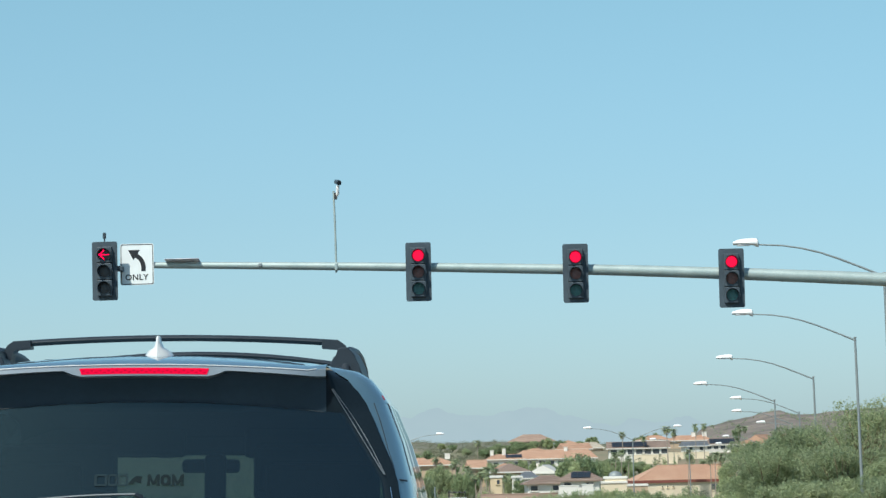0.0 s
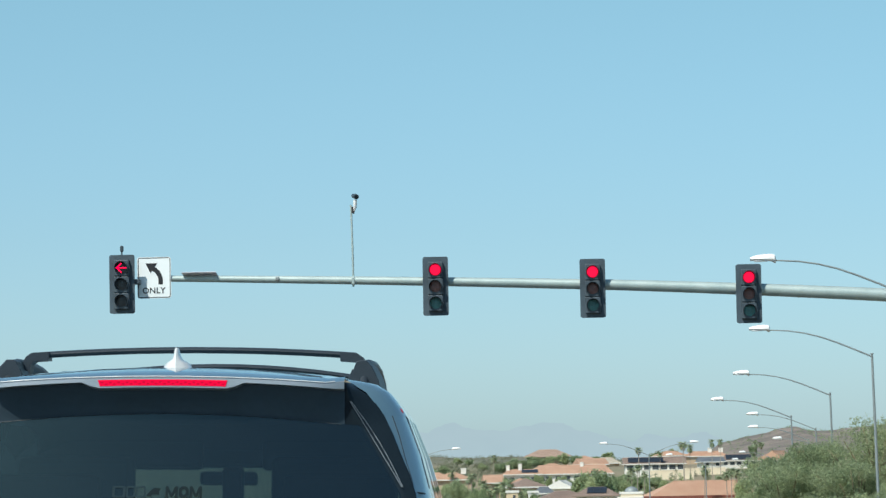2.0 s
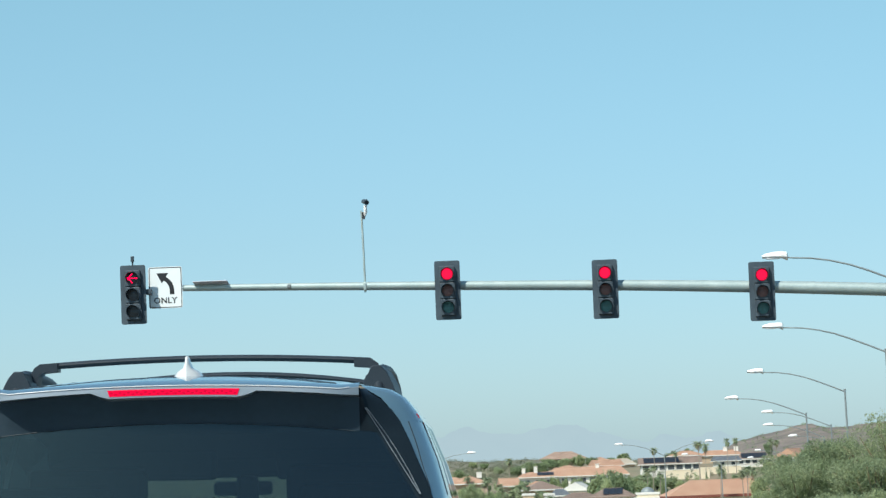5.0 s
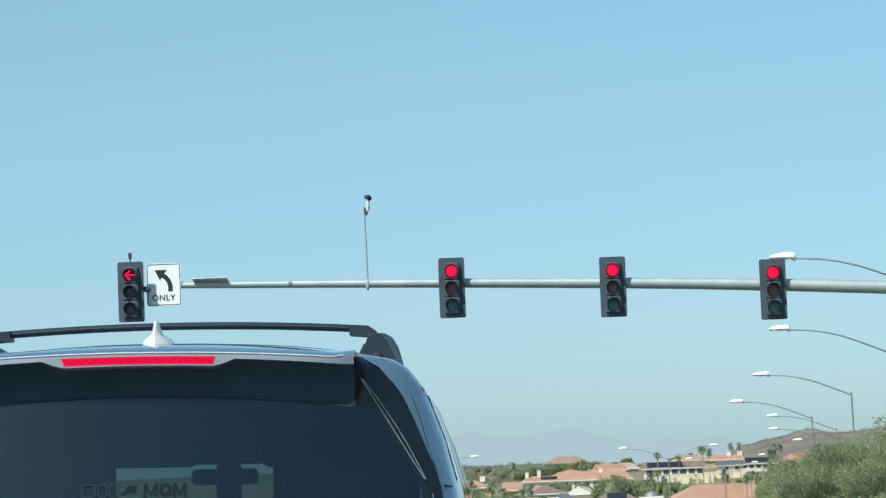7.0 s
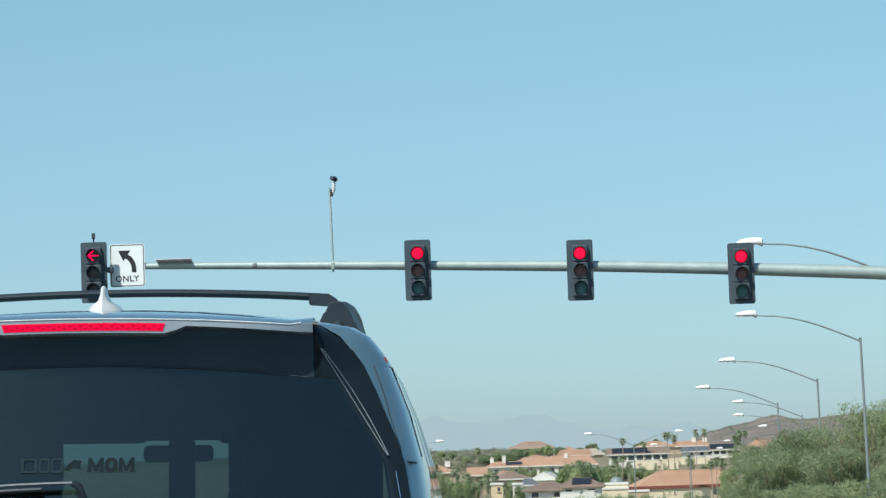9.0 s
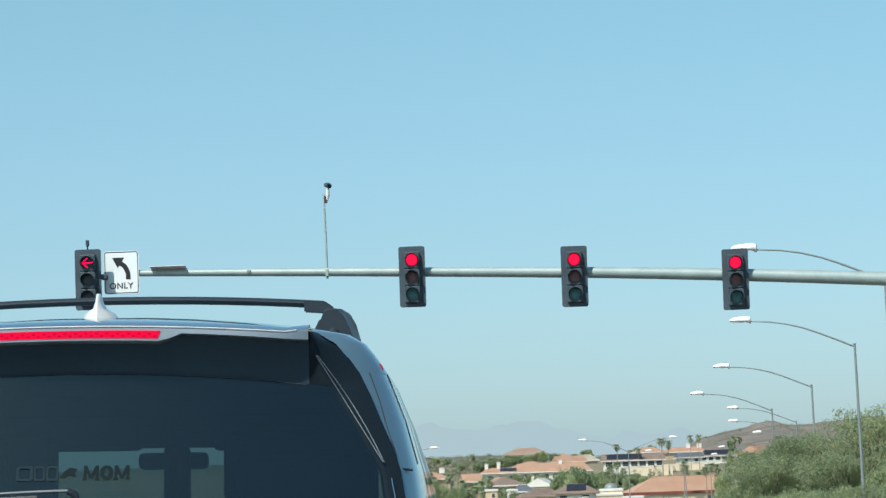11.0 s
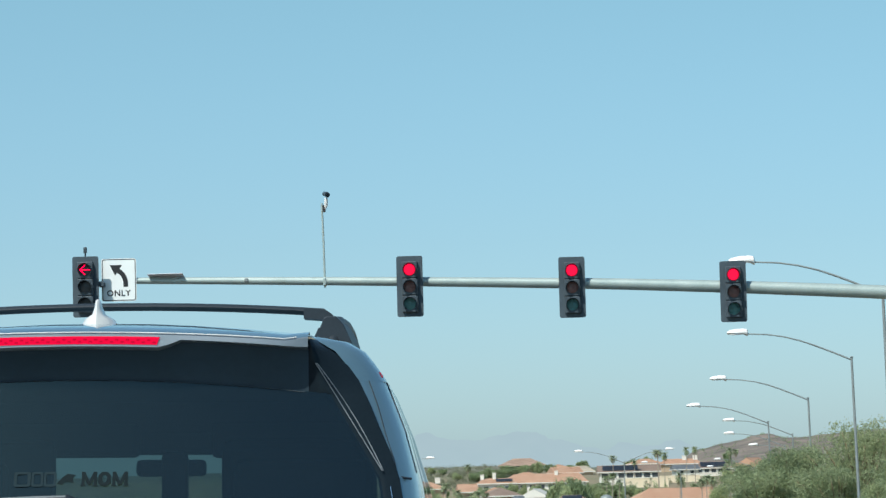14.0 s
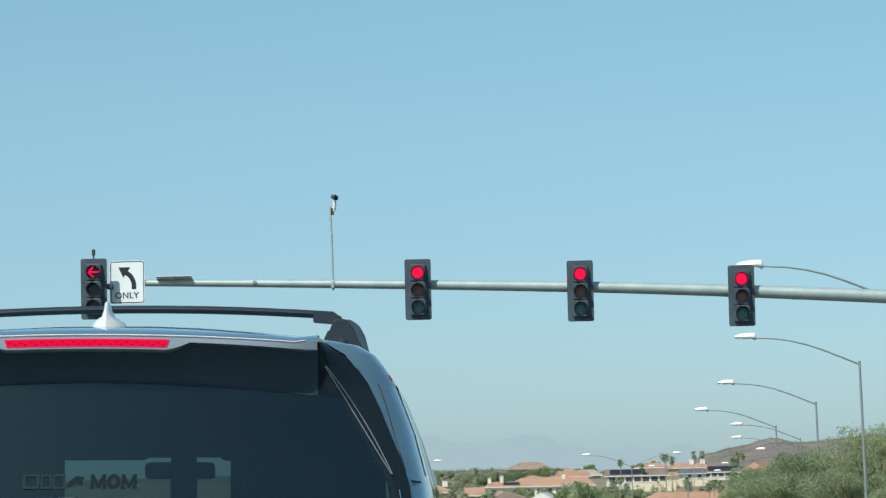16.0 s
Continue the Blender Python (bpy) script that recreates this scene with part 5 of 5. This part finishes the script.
def palm(m, seed, height, label="tall fan palm with a shaggy head among the houses"):
    rng = random.Random(seed)
    p = thing("palm_tree", label, "palm tree", m, "town palms")
    lean = rng.uniform(-0.25, 0.25)
    rod("trunk", [(0, 0, -0.3), (lean * 0.3, 0, height * 0.5), (lean, 0, height)], [0.13, 0.10, 0.085], M["palm_bark"], p, sides=8)
    for k in range(60):
        a, up = rng.uniform(0, 6.283), rng.uniform(-0.70, 1.35)
        d = Vector((math.cos(a), math.sin(a), 0))
        n = Vector((-d.y, d.x, 0))
        length = rng.uniform(1.05, 1.55)
        verts, faces, at, tilt = [], [], Vector((lean, 0, height)), up
        spine = []
        for i in range(7):
            spine.append(at.copy())
            at = at + (d * math.cos(tilt) + Vector((0, 0, math.sin(tilt)))) * length / 6
            tilt -= 0.26
        for i in range(1, 6):
            for s in (-1, 1):
                tip = spine[i] + n * s * (0.42 * math.sin(0.6 + i * 0.42)) + (spine[i + 1] - spine[i]) * 1.1 - Vector((0, 0, 0.10))
                b = len(verts)
                verts += [spine[i], spine[i] + (spine[i + 1] - spine[i]) * 0.7, tip]
                faces.append((b, b + 1, b + 2))
        for i in range(6):
            b = len(verts)
            verts += [spine[i] - n * 0.03, spine[i] + n * 0.03, spine[i + 1]]
            faces.append((b, b + 1, b + 2))
        piece("frond", verts, faces, M["frond"] if up > -0.58 else M["dead_frond"], p)
    return p


PALM_A, PALM_B = palm(at_ground(23.6, 850), 3, 8.4), palm(at_ground(-13.3, 850), 4, 7.2)
PALMS = [(23.6, 850, 9.3), (35, 850, 10.6), (37, 860, 10), (30.6, 900, 8.6), (44.6, 900, 11.6), (46.9, 900, 11.7), (-13.2, 850, 8.1), (56.3, 900, 11.1), (57.8, 900, 10.8), (28.3, 600, 3.6), (33.1, 600, 3.2), (34.9, 610, 2.9), (31.8, 590, 2.5), (35.4, 600, 0.6), (19, 700, 4.4), (-5.4, 600, 1.1), (-3.9, 590, 0.4), (-7.4, 560, 1.5), (-8.2, 540, 0.6), (-6.4, 580, 1.7), (-14.4, 640, 3.1), (-19.8, 700, 4), (30, 620, 1.4), (33.2, 640, 1.8), (-11.9, 620, 1.8), (-10.4, 575, 0.9), (-9.3, 565, 0.2), (-8.7, 590, 1.2), (-6.9, 548, 0.3), (-4.6, 560, -0.1), (-3.0, 572, 0.2), (-16.0, 690, 2.6), (17.6, 690, 3.9), (20.6, 705, 3.2), (16.4, 680, 2.6), (36.4, 600, 1.6), (37.3, 610, 0.9), (10.8, 760, 4.2)]
for k, (x, y, top) in enumerate(PALMS[1:6] + PALMS[7:]):
    src, h = ((PALM_A, 8.4), (PALM_B, 7.2))[k % 2]
    g = ground_z(x, y)
    copy_thing(src, Matrix.LocRotScale((x, y, g), Euler((0, 0, 1.3 * k)), (1.5 if x in (35, 37) else 0.85, 0.9, max(0.3, (top - 0.5 - g) / h))))


# ---- scrub on the far slopes ----
def scrub(name, label, seed, count, x0, x1, y, depth, height, mat, r0, r1, leaves, size):
    rng = np.random.default_rng(seed)
    lobes = []
    for _ in range(count):
        x, d = rng.uniform(x0, x1), -rng.random() ** 1.5 * 0.8
        r = rng.uniform(r0, r1)
        lobes.append((x, y + d * depth, 6.0 + (height(x) - 6.0) * (1 - abs(d)) ** 1.15 - 0.15 * r, r))
    ob = new(name, leaf_mesh(name, rng, lobes, leaves, size, mat, 1.0))
    return tagged(ob, label, "scrub", kind="stuff")


scrub("scrub", "scattered green scrub on the low rise", 71, 1300, -130, 100, 1900, 300, lambda x: smooth_line(RISE, x), M["leaf_dusty"], 0.8, 2.0, 60000, 0.22)
scrub("scrub", "sparse dark scrub dotting the rocky hill", 72, 1100, 80, 300, 2000, 420, lambda x: smooth_line(HILL, x), M["leaf_dark"], 0.5, 1.3, 26000, 0.22)


# low bushes that line the crest behind the town
rng_b = np.random.default_rng(77)
lobes = []
for _ in range(300):
    x, y = rng_b.uniform(-34, 6), rng_b.uniform(890, 1100)
    r = rng_b.uniform(0.5, 1.25)
    lobes.append((x, y, ground_z(x, y) + 0.45 * r, r))
belt = new("bush_belt", leaf_mesh("bush_belt", rng_b, lobes, 60000, 0.10, M["leaf_dusty"], 1.3))
tagged(belt, "belt of low dusty green bushes behind the town", "bushes", kind="stuff")


# clipped bushes in the gardens and along the lanes between the houses
for seed, mat, label in ((78, "leaf_dark", "scattered dark green garden bushes between the houses"), (79, "leaf_bush", "scattered light green garden bushes between the houses"), (80, "leaf_dusty", "scattered dusty olive bushes between the houses")):
    rng_b = np.random.default_rng(seed)
    lobes = []
    for _ in range(75):
        y = rng_b.uniform(470, 900)
        x = rng_b.uniform(-22, 36) * y / 700
        g, top = ground_z(x, y), rng_b.uniform(0.8, 2.6)
        r = rng_b.uniform(0.35, 0.85)
        for k in range(int(top / r) + 1):
            lobes.append((x + rng_b.normal() * 0.3 * r, y + rng_b.normal() * 0.3 * r, g + 0.6 * r + k * r, r * (1 - 0.12 * k)))
    bushes_ob = new("garden_bushes", leaf_mesh("garden_bushes", rng_b, lobes, 26000, 0.085, M[mat], 1.5))
    tagged(bushes_ob, label, "bushes", kind="stuff")


# ---- the town ----
def house(x, y, w, d, eave, base, wall, roof, kind="hip", rise=2.4, turn=0, label="single-storey stucco house with a tiled roof", windows=(), chimneys=(), panels=(), over=0.6, ridge_in=None, ridge_right=None, fascia="fascia_white", tk=0.24):
    """Walls with recessed windows under a tiled roof; the front faces the road. Windows: x, z, width, height."""
    g = ground_z(x, y)
    b = min(base, g)
    h = thing(*(("garden_wall", label, "wall") if kind == "wall" else ("house", label, "house")), pose(x, y, b, 0, 0, turn), "garden walls" if kind == "wall" else "houses of the town")
    hw, hd, top = w / 2, d / 2, eave - b
    wall_ob = part("wall", bm_box((0, 0, top / 2), (w, d, top), 0.04), M[wall], h)
    for wx, wz, ww, wh in windows:
        win = part("window", bm_box((wx, -hd - 0.03, wz - b), (ww, 0.10, wh), 0.02), M["fascia_white" if wall == "stucco_tan" else wall], h)
        part("pane", bm_box((wx, -hd - 0.085, wz - b), (ww - 0.16, 0.02, wh - 0.16)), M["pane"], win, "dark pane for windows and porch shade")
        part("sill", bm_box((wx, -hd - 0.10, wz - b - wh / 2 - 0.04), (ww + 0.15, 0.16, 0.08), 0.01), M["stucco_white" if wall == "stucco_tan" else wall], win)
    ow, od = hw + over, hd + over
    if kind == "wall":
        part("coping", bm_box((0, 0, top + 0.06), (w + 0.1, d + 0.12, 0.12), 0.03), M[wall], h)
    elif kind == "flat":
        part("parapet", bm_box((0, 0, top + 0.2), (w + 0.3, d + 0.3, 0.4), 0.05), M["fascia_white"], h)
    else:
        inset = ridge_in if ridge_in is not None else (od if kind == "hip" else 0.0)
        rl = max(0.05, ow - inset)
        rr = rl if ridge_right is None else ow - ridge_right
        verts = [(-ow, -od, top), (ow, -od, top), (ow, od, top), (-ow, od, top), (-rl, 0, top + rise), (rr, 0, top + rise), (-ow, -od, top - 0.06), (ow, -od, top - 0.06), (ow, od, top - 0.06), (-ow, od, top - 0.06)]
        faces = [(0, 1, 5, 4), (2, 3, 4, 5), (1, 2, 5), (3, 0, 4), (6, 9, 8, 7), (0, 6, 7, 1), (1, 7, 8, 2), (2, 8, 9, 3), (3, 9, 6, 0)]
        roof_ob = part("roof", bm_of(verts, faces), M[roof], h, "barrel-tiled roof")
        if kind == "gable":
            for s in (-1, 1):
                part("gable", bm_of(*prism([(-od * 0.96, 0), (od * 0.96, 0), (0, rise * 0.94)], 0, 0.12)), M[wall], h).matrix_basis = pose(s * (hw + 0.02), 0, top, 0, 0, 90)
        part("fascia", bm_box((0, -od - 0.03, top - 0.10), (2 * ow, 0.06, tk), 0.01), M[fascia], h)
        part("fascia", bm_box((-ow - 0.03, 0, top - 0.10), (0.06, 2 * od, tk), 0.01), M[fascia], h)
        part("ridge_cap", bm_of(*tube([(-rl, 0, top + rise), (rr, 0, top + rise)], 0.14, 6)), M[roof], h)
        # rows of tile, each a low step across the front slope
        courses = max(4, int(math.hypot(od, rise) / 0.42))
        steps = bmesh.new()
        for k in range(1, courses):
            q = k / courses
            hx, hr, yy, zz = ow + (rl - ow) * q, ow + (rr - ow) * q, -od + od * q, top + rise * q
            vs = [steps.verts.new(p) for p in ((-hx, yy - 0.02, zz + 0.0), (hr, yy - 0.02, zz + 0.0), (hr, yy - 0.02, zz + 0.06), (-hx, yy - 0.02, zz + 0.06), (hr, yy + 0.2, zz + 0.05 + 0.2 * rise / od), (-hx, yy + 0.2, zz + 0.05 + 0.2 * rise / od))]
            steps.faces.new((vs[0], vs[1], vs[2], vs[3]))
            steps.faces.new((vs[3], vs[2], vs[4], vs[5]))
        tagged(part("tile_course", steps, M[roof], roof_ob), kind="stuff")
        slope = math.degrees(math.atan2(rise, od))
        for px, pw, q0, q1 in panels:
            cols = max(1, round(pw / 1.05))
            for c in range(cols):
                for r in range(2):
                    q = q0 + (q1 - q0) * (r + 0.5) / 2
                    ph = (q1 - q0) / 2 * math.hypot(od, rise) - 0.04
                    ob = part("solar_panel", bm_box((0, 0, 0), (pw / cols - 0.04, ph, 0.05), 0.008), M["solar"], h, "dark solar panel")
                    ob.matrix_basis = pose(px - pw / 2 + pw * (c + 0.5) / cols, -od + od * q, top + rise * q + 0.16, slope, 0, 0)
    for cx, cz, cw, ch in chimneys:
        ch_ob = part("chimney", bm_box((cx, -0.4, cz - b), (cw, cw, ch), 0.04), M["stucco_white"], h, "white stucco chimney")
        part("chimney_cap", bm_box((cx, -0.4, cz - b + ch / 2 + 0.05), (cw + 0.2, cw + 0.2, 0.14), 0.03), M["stucco_white"], ch_ob)
    return h


def row_windows(x0, x1, n, z, w, hgt):
    return [(x0 + (x1 - x0) * k / (n - 1), z, w, hgt) for k in range(n)]


house(27.4, 610, 18.6, 12, -1.72, -5, "stucco_cream", "tile_red", "hip", 2.75, 8, "large cream building with a red tiled hip roof", windows=[(-4.6, -2.75, 0.35, 0.45), (-3.6, -2.75, 0.35, 0.45), (-2.6, -2.75, 0.35, 0.45), (5.2, -3.0, 1.6, 1.2)], over=0.3, ridge_in=5.2, ridge_right=0.6, fascia="fascia", tk=0.5)
house(18.6, 596, 4.2, 6, -2.5, -5, "stucco_tan", "tile_brown", "flat", label="low flat-roofed tan annex beside the cream building")
house(13.8, 560, 4.4, 4.0, -1.75, -5, "stucco_cream", "tile_brown", "flat", label="cream stepped pavilion with a flat cornice")
pavilion = house(14.2, 561.5, 3.7, 3.2, -0.95, -5, "stucco_cream", "tile_brown", "flat", label="cream upper tier of a stepped pavilion with a grey dome")
rows = [[(1.15 * math.cos(radians(9 * j)) * math.cos(radians(20 * k)), 1.15 * math.cos(radians(9 * j)) * math.sin(radians(20 * k)), 0.95 * math.sin(radians(9 * j))) for k in range(19)] for j in range(11)]
v, f = grid(rows)
part("dome", bm_of([(x, y, z + 0.35 - 0.95 - min(-5, ground_z(14.2, 561.5))) for x, y, z in v], f), M["pole"], pavilion, "grey-green dome", True)
house(7.45, 500, 5.8, 6, -0.75, -5, "stucco_white", "tile_brown", "hip", 1.15, -3, "low white house with brown tiles and solar panels", windows=[(-1.8, -1.5, 1.2, 0.8), (1.5, -1.5, 1.2, 0.8)], panels=((0.1, 2.9, 0.15, 0.92),), ridge_in=2.2, fascia="tile_brown")
house(2.55, 520, 6.7, 7, -1.2, -5, "stucco_white", "tile_brown", "hip", 1.05, 4, "low white house with a brown tiled roof", windows=[(-2.3, -2.0, 1.2, 0.9), (1.2, -2.0, 1.4, 0.9)], ridge_in=2.7, fascia="tile_brown")
house(-5.6, 545, 1.9, 5, -0.35, -5, "stucco_gold", "tile_orange", "flat", label="small flat-roofed golden stucco house behind palms", windows=[(0.3, -1.0, 0.6, 0.8)])
house(-2.25, 546, 1.6, 4, -0.45, -5, "stucco_white", "tile_brown", "flat", label="small flat-roofed white house behind palms", windows=[(0.1, -1.1, 0.6, 0.7)])
house(-0.5, 590, 2.8, 5, -0.6, -5, "stucco_white", "tile_slate", "hip", 1.0, 0, "small white house with a slate grey roof", ridge_in=1.2)
house(5.45, 480, 2.9, 0.4, -1.55, -5.5, "stucco_white", "tile_brown", "wall", label="white garden wall above the shrubs")
house(8.2, 482, 1.6, 0.4, -1.45, -5.5, "stucco_white", "tile_brown", "wall", label="short white garden wall above the shrubs")
house(18.8, 1050, 7.2, 8, 6.9, 5, "stucco_tan", "tile_pale", "hip", 1.7, 6, "tan house with a pale tiled roof", ridge_in=2.2)
house(-3.9, 600, 6.0, 6, 0.55, -5, "stucco_tan", "tile_brown", "hip", 1.5, 10, "small house with a dark brown tiled roof")
house(3.0, 640, 4.2, 4.4, 0.2, -4, "stucco_white", "fascia_white", "gable", 1.4, 75, "small white house with a bright gable")
house(6.5, 856, 20.4, 9, 3.35, 0.0, "stucco_white", "tile_orange", "hip", 2.15, -1, "long white house with an orange tiled roof", windows=row_windows(-8.2, 8.4, 8, 2.2, 1.5, 1.3), chimneys=((2.6, 5.6, 0.9, 1.1),), ridge_in=2.3)
house(-6.2, 852, 9.4, 8, 3.4, 0.0, "stucco_white", "tile_orange", "hip", 1.2, 0, "white house with two white chimneys and orange tiles", windows=row_windows(-2.6, 2.8, 3, 2.1, 1.3, 1.2), chimneys=((-3.6, 4.9, 0.9, 1.5), (-0.5, 5.2, 0.9, 1.6)), panels=((2.0, 4.2, 0.25, 0.85),), ridge_in=2.0)
house(1.5, 900, 9, 7, 4.9, 1.5, "stucco_tan", "tile_orange", "hip", 1.3, 0, "orange-roofed house on the slope")
house(12.0, 905, 7, 8, 5.9, 1.5, "stucco_white", "tile_orange", "gable", 1.5, 14, "white gabled house with an orange roof")
# wide dark panes paint the shade of a porch between white posts
house(29.2, 905, 16.0, 9, 5.75, 1.5, "stucco_white", "tile_brown", "gable", 1.7, 0, "white house with a long row of solar panels", windows=row_windows(-6.6, 7.0, 7, 4.75, 1.85, 1.35), panels=((-2.4, 9.5, 0.15, 0.92),))
house(33.0, 880, 11.5, 0.6, 3.75, 0.5, "stucco_cream", "tile_brown", "wall", label="long cream garden retaining wall")
house(41.0, 930, 17.5, 2.0, 4.4, 1.0, "stucco_cream", "tile_brown", "wall", label="pale terraced garden wall on the slope")
house(47.2, 962, 6.4, 7, 6.3, 2.6, "stucco_white", "tile_slate", "gable", 1.2, 8, "small white house with a slate gable on the slope", windows=[(-1.6, 5.5, 1.0, 1.0), (1.4, 5.5, 1.2, 1.0)])
# here too the row of panes is porch shade put in as dark colour
house(57.5, 1004, 9.5, 9, 6.75, 3.4, "stucco_white", "tile_brown", "hip", 1.8, 0, "white hillside house with solar panels", windows=row_windows(-4.0, 4.2, 5, 5.9, 1.5, 1.1), panels=((0.0, 7.6, 0.12, 0.9),), ridge_in=1.6)
house(66.4, 1014, 6.5, 8, 6.6, 3.4, "stucco_cream", "tile_orange", "hip", 1.8, 0, "cream hillside house with an orange roof", windows=[(-1.5, 5.6, 1.3, 1.0), (1.6, 5.6, 1.3, 1.0)])
house(50.5, 1060, 13.0, 8, 8.6, 6.0, "stucco_tan", "tile_red", "hip", 1.5, 0, "orange-roofed house on the upper slope", chimneys=((1.4, 10.0, 1.4, 2.2), (4.8, 10.0, 1.4, 2.2)), ridge_in=2.5)
house(40.0, 1075, 11.0, 8, 9.0, 6.5, "stucco_tan", "tile_red", "hip", 1.5, 0, "red-roofed house on the upper slope")
house(66.2, 955, 7.8, 8, 6.4, 2.8, "stucco_white", "tile_red", "gable", 2.6, 62, "white gabled house with a red tiled roof", windows=[(0.0, 5.0, 1.6, 1.4)])
house(74.5, 975, 9.0, 8, 7.6, 2.8, "stucco_tan", "tile_red", "hip", 1.5, 0, "tan house with a red tiled roof behind trees")
house(0.6, 1108, 13.2, 11, 9.75, 6.8, "stucco_tan", "tile_clay", "hip", 2.25, 0, "large tan hilltop house with a brown hip roof", windows=row_windows(-4.0, 4.0, 4, 9.1, 1.6, 1.1), over=1.4, ridge_in=5.0, fascia="tile_clay")
house(12.5, 1090, 7.0, 8, 8.4, 6.5, "stucco_tan", "tile_orange", "hip", 1.3, 0, "tan house with a low orange roof")
house(-19.8, 705, 8.0, 8, 2.2, -3.5, "stucco_tan", "tile_orange", "hip", 1.7, 0, "tan house with an orange hip roof", chimneys=((2.3, 3.9, 1.1, 1.1),))
house(-11.6, 720, 3.2, 6, 1.4, -3.5, "stucco_tan", "tile_orange", "gable", 1.6, 8, "tan house with an orange gabled roof")
house(-5.4, 690, 6.0, 7, 0.7, -3.5, "stucco_tan", "tile_red", "hip", 1.5, 0, "tan house with a dull red roof")
house(-24.0, 720, 9.0, 7, 2.0, -3.5, "stucco_tan", "tile_orange", "hip", 1.7, 0, "tan house with an orange hip roof")
house(9.6, 470, 9.0, 0.4, -2.95, -5.5, "block_pink", "tile_brown", "wall", label="pinkish block garden wall above the shrubs")
house(-1.6, 455, 10.5, 0.4, -2.35, -5.5, "block_pink", "tile_brown", "wall", label="pinkish block garden wall beside the trees")

# white work truck, far down the road
gx_, gy_ = -8.7, 390.0
truck = thing("truck", "white box truck with a roof rack far down the road", "truck", pose(gx_, gy_, ground_z(gx_, gy_)))
part("box_body", bm_box((0, 2.6, 2.2), (2.2, 5.0, 2.3), 0.10), M["white_body"], truck, "white box body")
part("cab", bm_box((0, 6.1, 1.7), (2.1, 1.9, 1.9), 0.15), M["white_body"], truck)
part("bumper", bm_box((0, 0.05, 0.75), (2.2, 0.16, 0.2), 0.03), M["dark_metal"], truck)
part("window", bm_box((0, 7.03, 2.1), (1.8, 0.1, 0.7), 0.03), M["pane"], truck)
part("door_frame", bm_box((0, 0.09, 2.3), (1.7, 0.05, 1.8), 0.01), M["sign_white"], truck)
for x in (-0.62, 0.66):
    part("door_bar", bm_box((x, 0.05, 2.2), (0.10, 0.06, 2.1), 0.01), M["dark_metal"], truck)
for y in (0.3, 2.6, 4.9):
    rod("rack_post", [(-0.95, y, 3.3), (-0.95, y, 3.95), (0.95, y, 3.95), (0.95, y, 3.3)], 0.05, M["dark_metal"], truck, sides=6)
for x in (-0.9, -0.3, 0.3, 0.9):
    rod("rack_rail", [(x, 0.1, 4.05), (x, 5.0, 4.05)], 0.09, M["dark_metal"], truck, sides=6)
for y in (1.2, 5.8):
    for s in (-1, 1):
        v, f = tube([(s * 0.78, y, 0.45), (s * 1.06, y, 0.45)], 0.45, 16)
        part("wheel", bm_of(v, f), M["rubber"], truck, "black tyre", True)


def small_sign(x, y, z, w, h, label):
    g = ground_z(x, y)
    s = thing("road_sign", label, "road sign", pose(x, y, g), "small roadside signs")
    rod("post", [(0, 0.03, -0.2), (0, 0.03, z - g)], 0.03, M["pole"], s, sides=6)
    part("plate", bm_of(*prism([(a, c + z - g) for a, c in round_rect(w, h, 0.03)], -0.01, 0.0)), M["sign_white"], s)
    for k in range(2):
        part("bar", bm_box((0, -0.014, z - g + (0.10 - 0.2 * k) * h * 2), (w * 0.6, 0.004, h * 0.14)), M["pole"], s, "dark bar of unreadable writing")
    return s


for x, y, z, w, h in ((-2.1, 189, -0.80, 0.32, 0.32), (1.65, 189, -0.68, 0.30, 0.34), (7.25, 189, -0.80, 0.30, 0.28)):
    small_sign(x, y, z, w, h, "small white roadside sign standing among shrubs")
post = thing("marker_post", "thin grey roadside post", "post", pose(-6.55, 228.0, ground_z(0, 228)))
rod("shaft", [(0, 0, -0.2), (0, 0, 3.55)], 0.05, M["pole"], post, sides=8)
part("post_cap", bm_box((0, 0, 3.57), (0.12, 0.12, 0.05), 0.01), M["pole"], post)
small_sign(12.96, 428.2, -2.88, 0.69, 1.02, "white warning sign fixed to the lamp post")
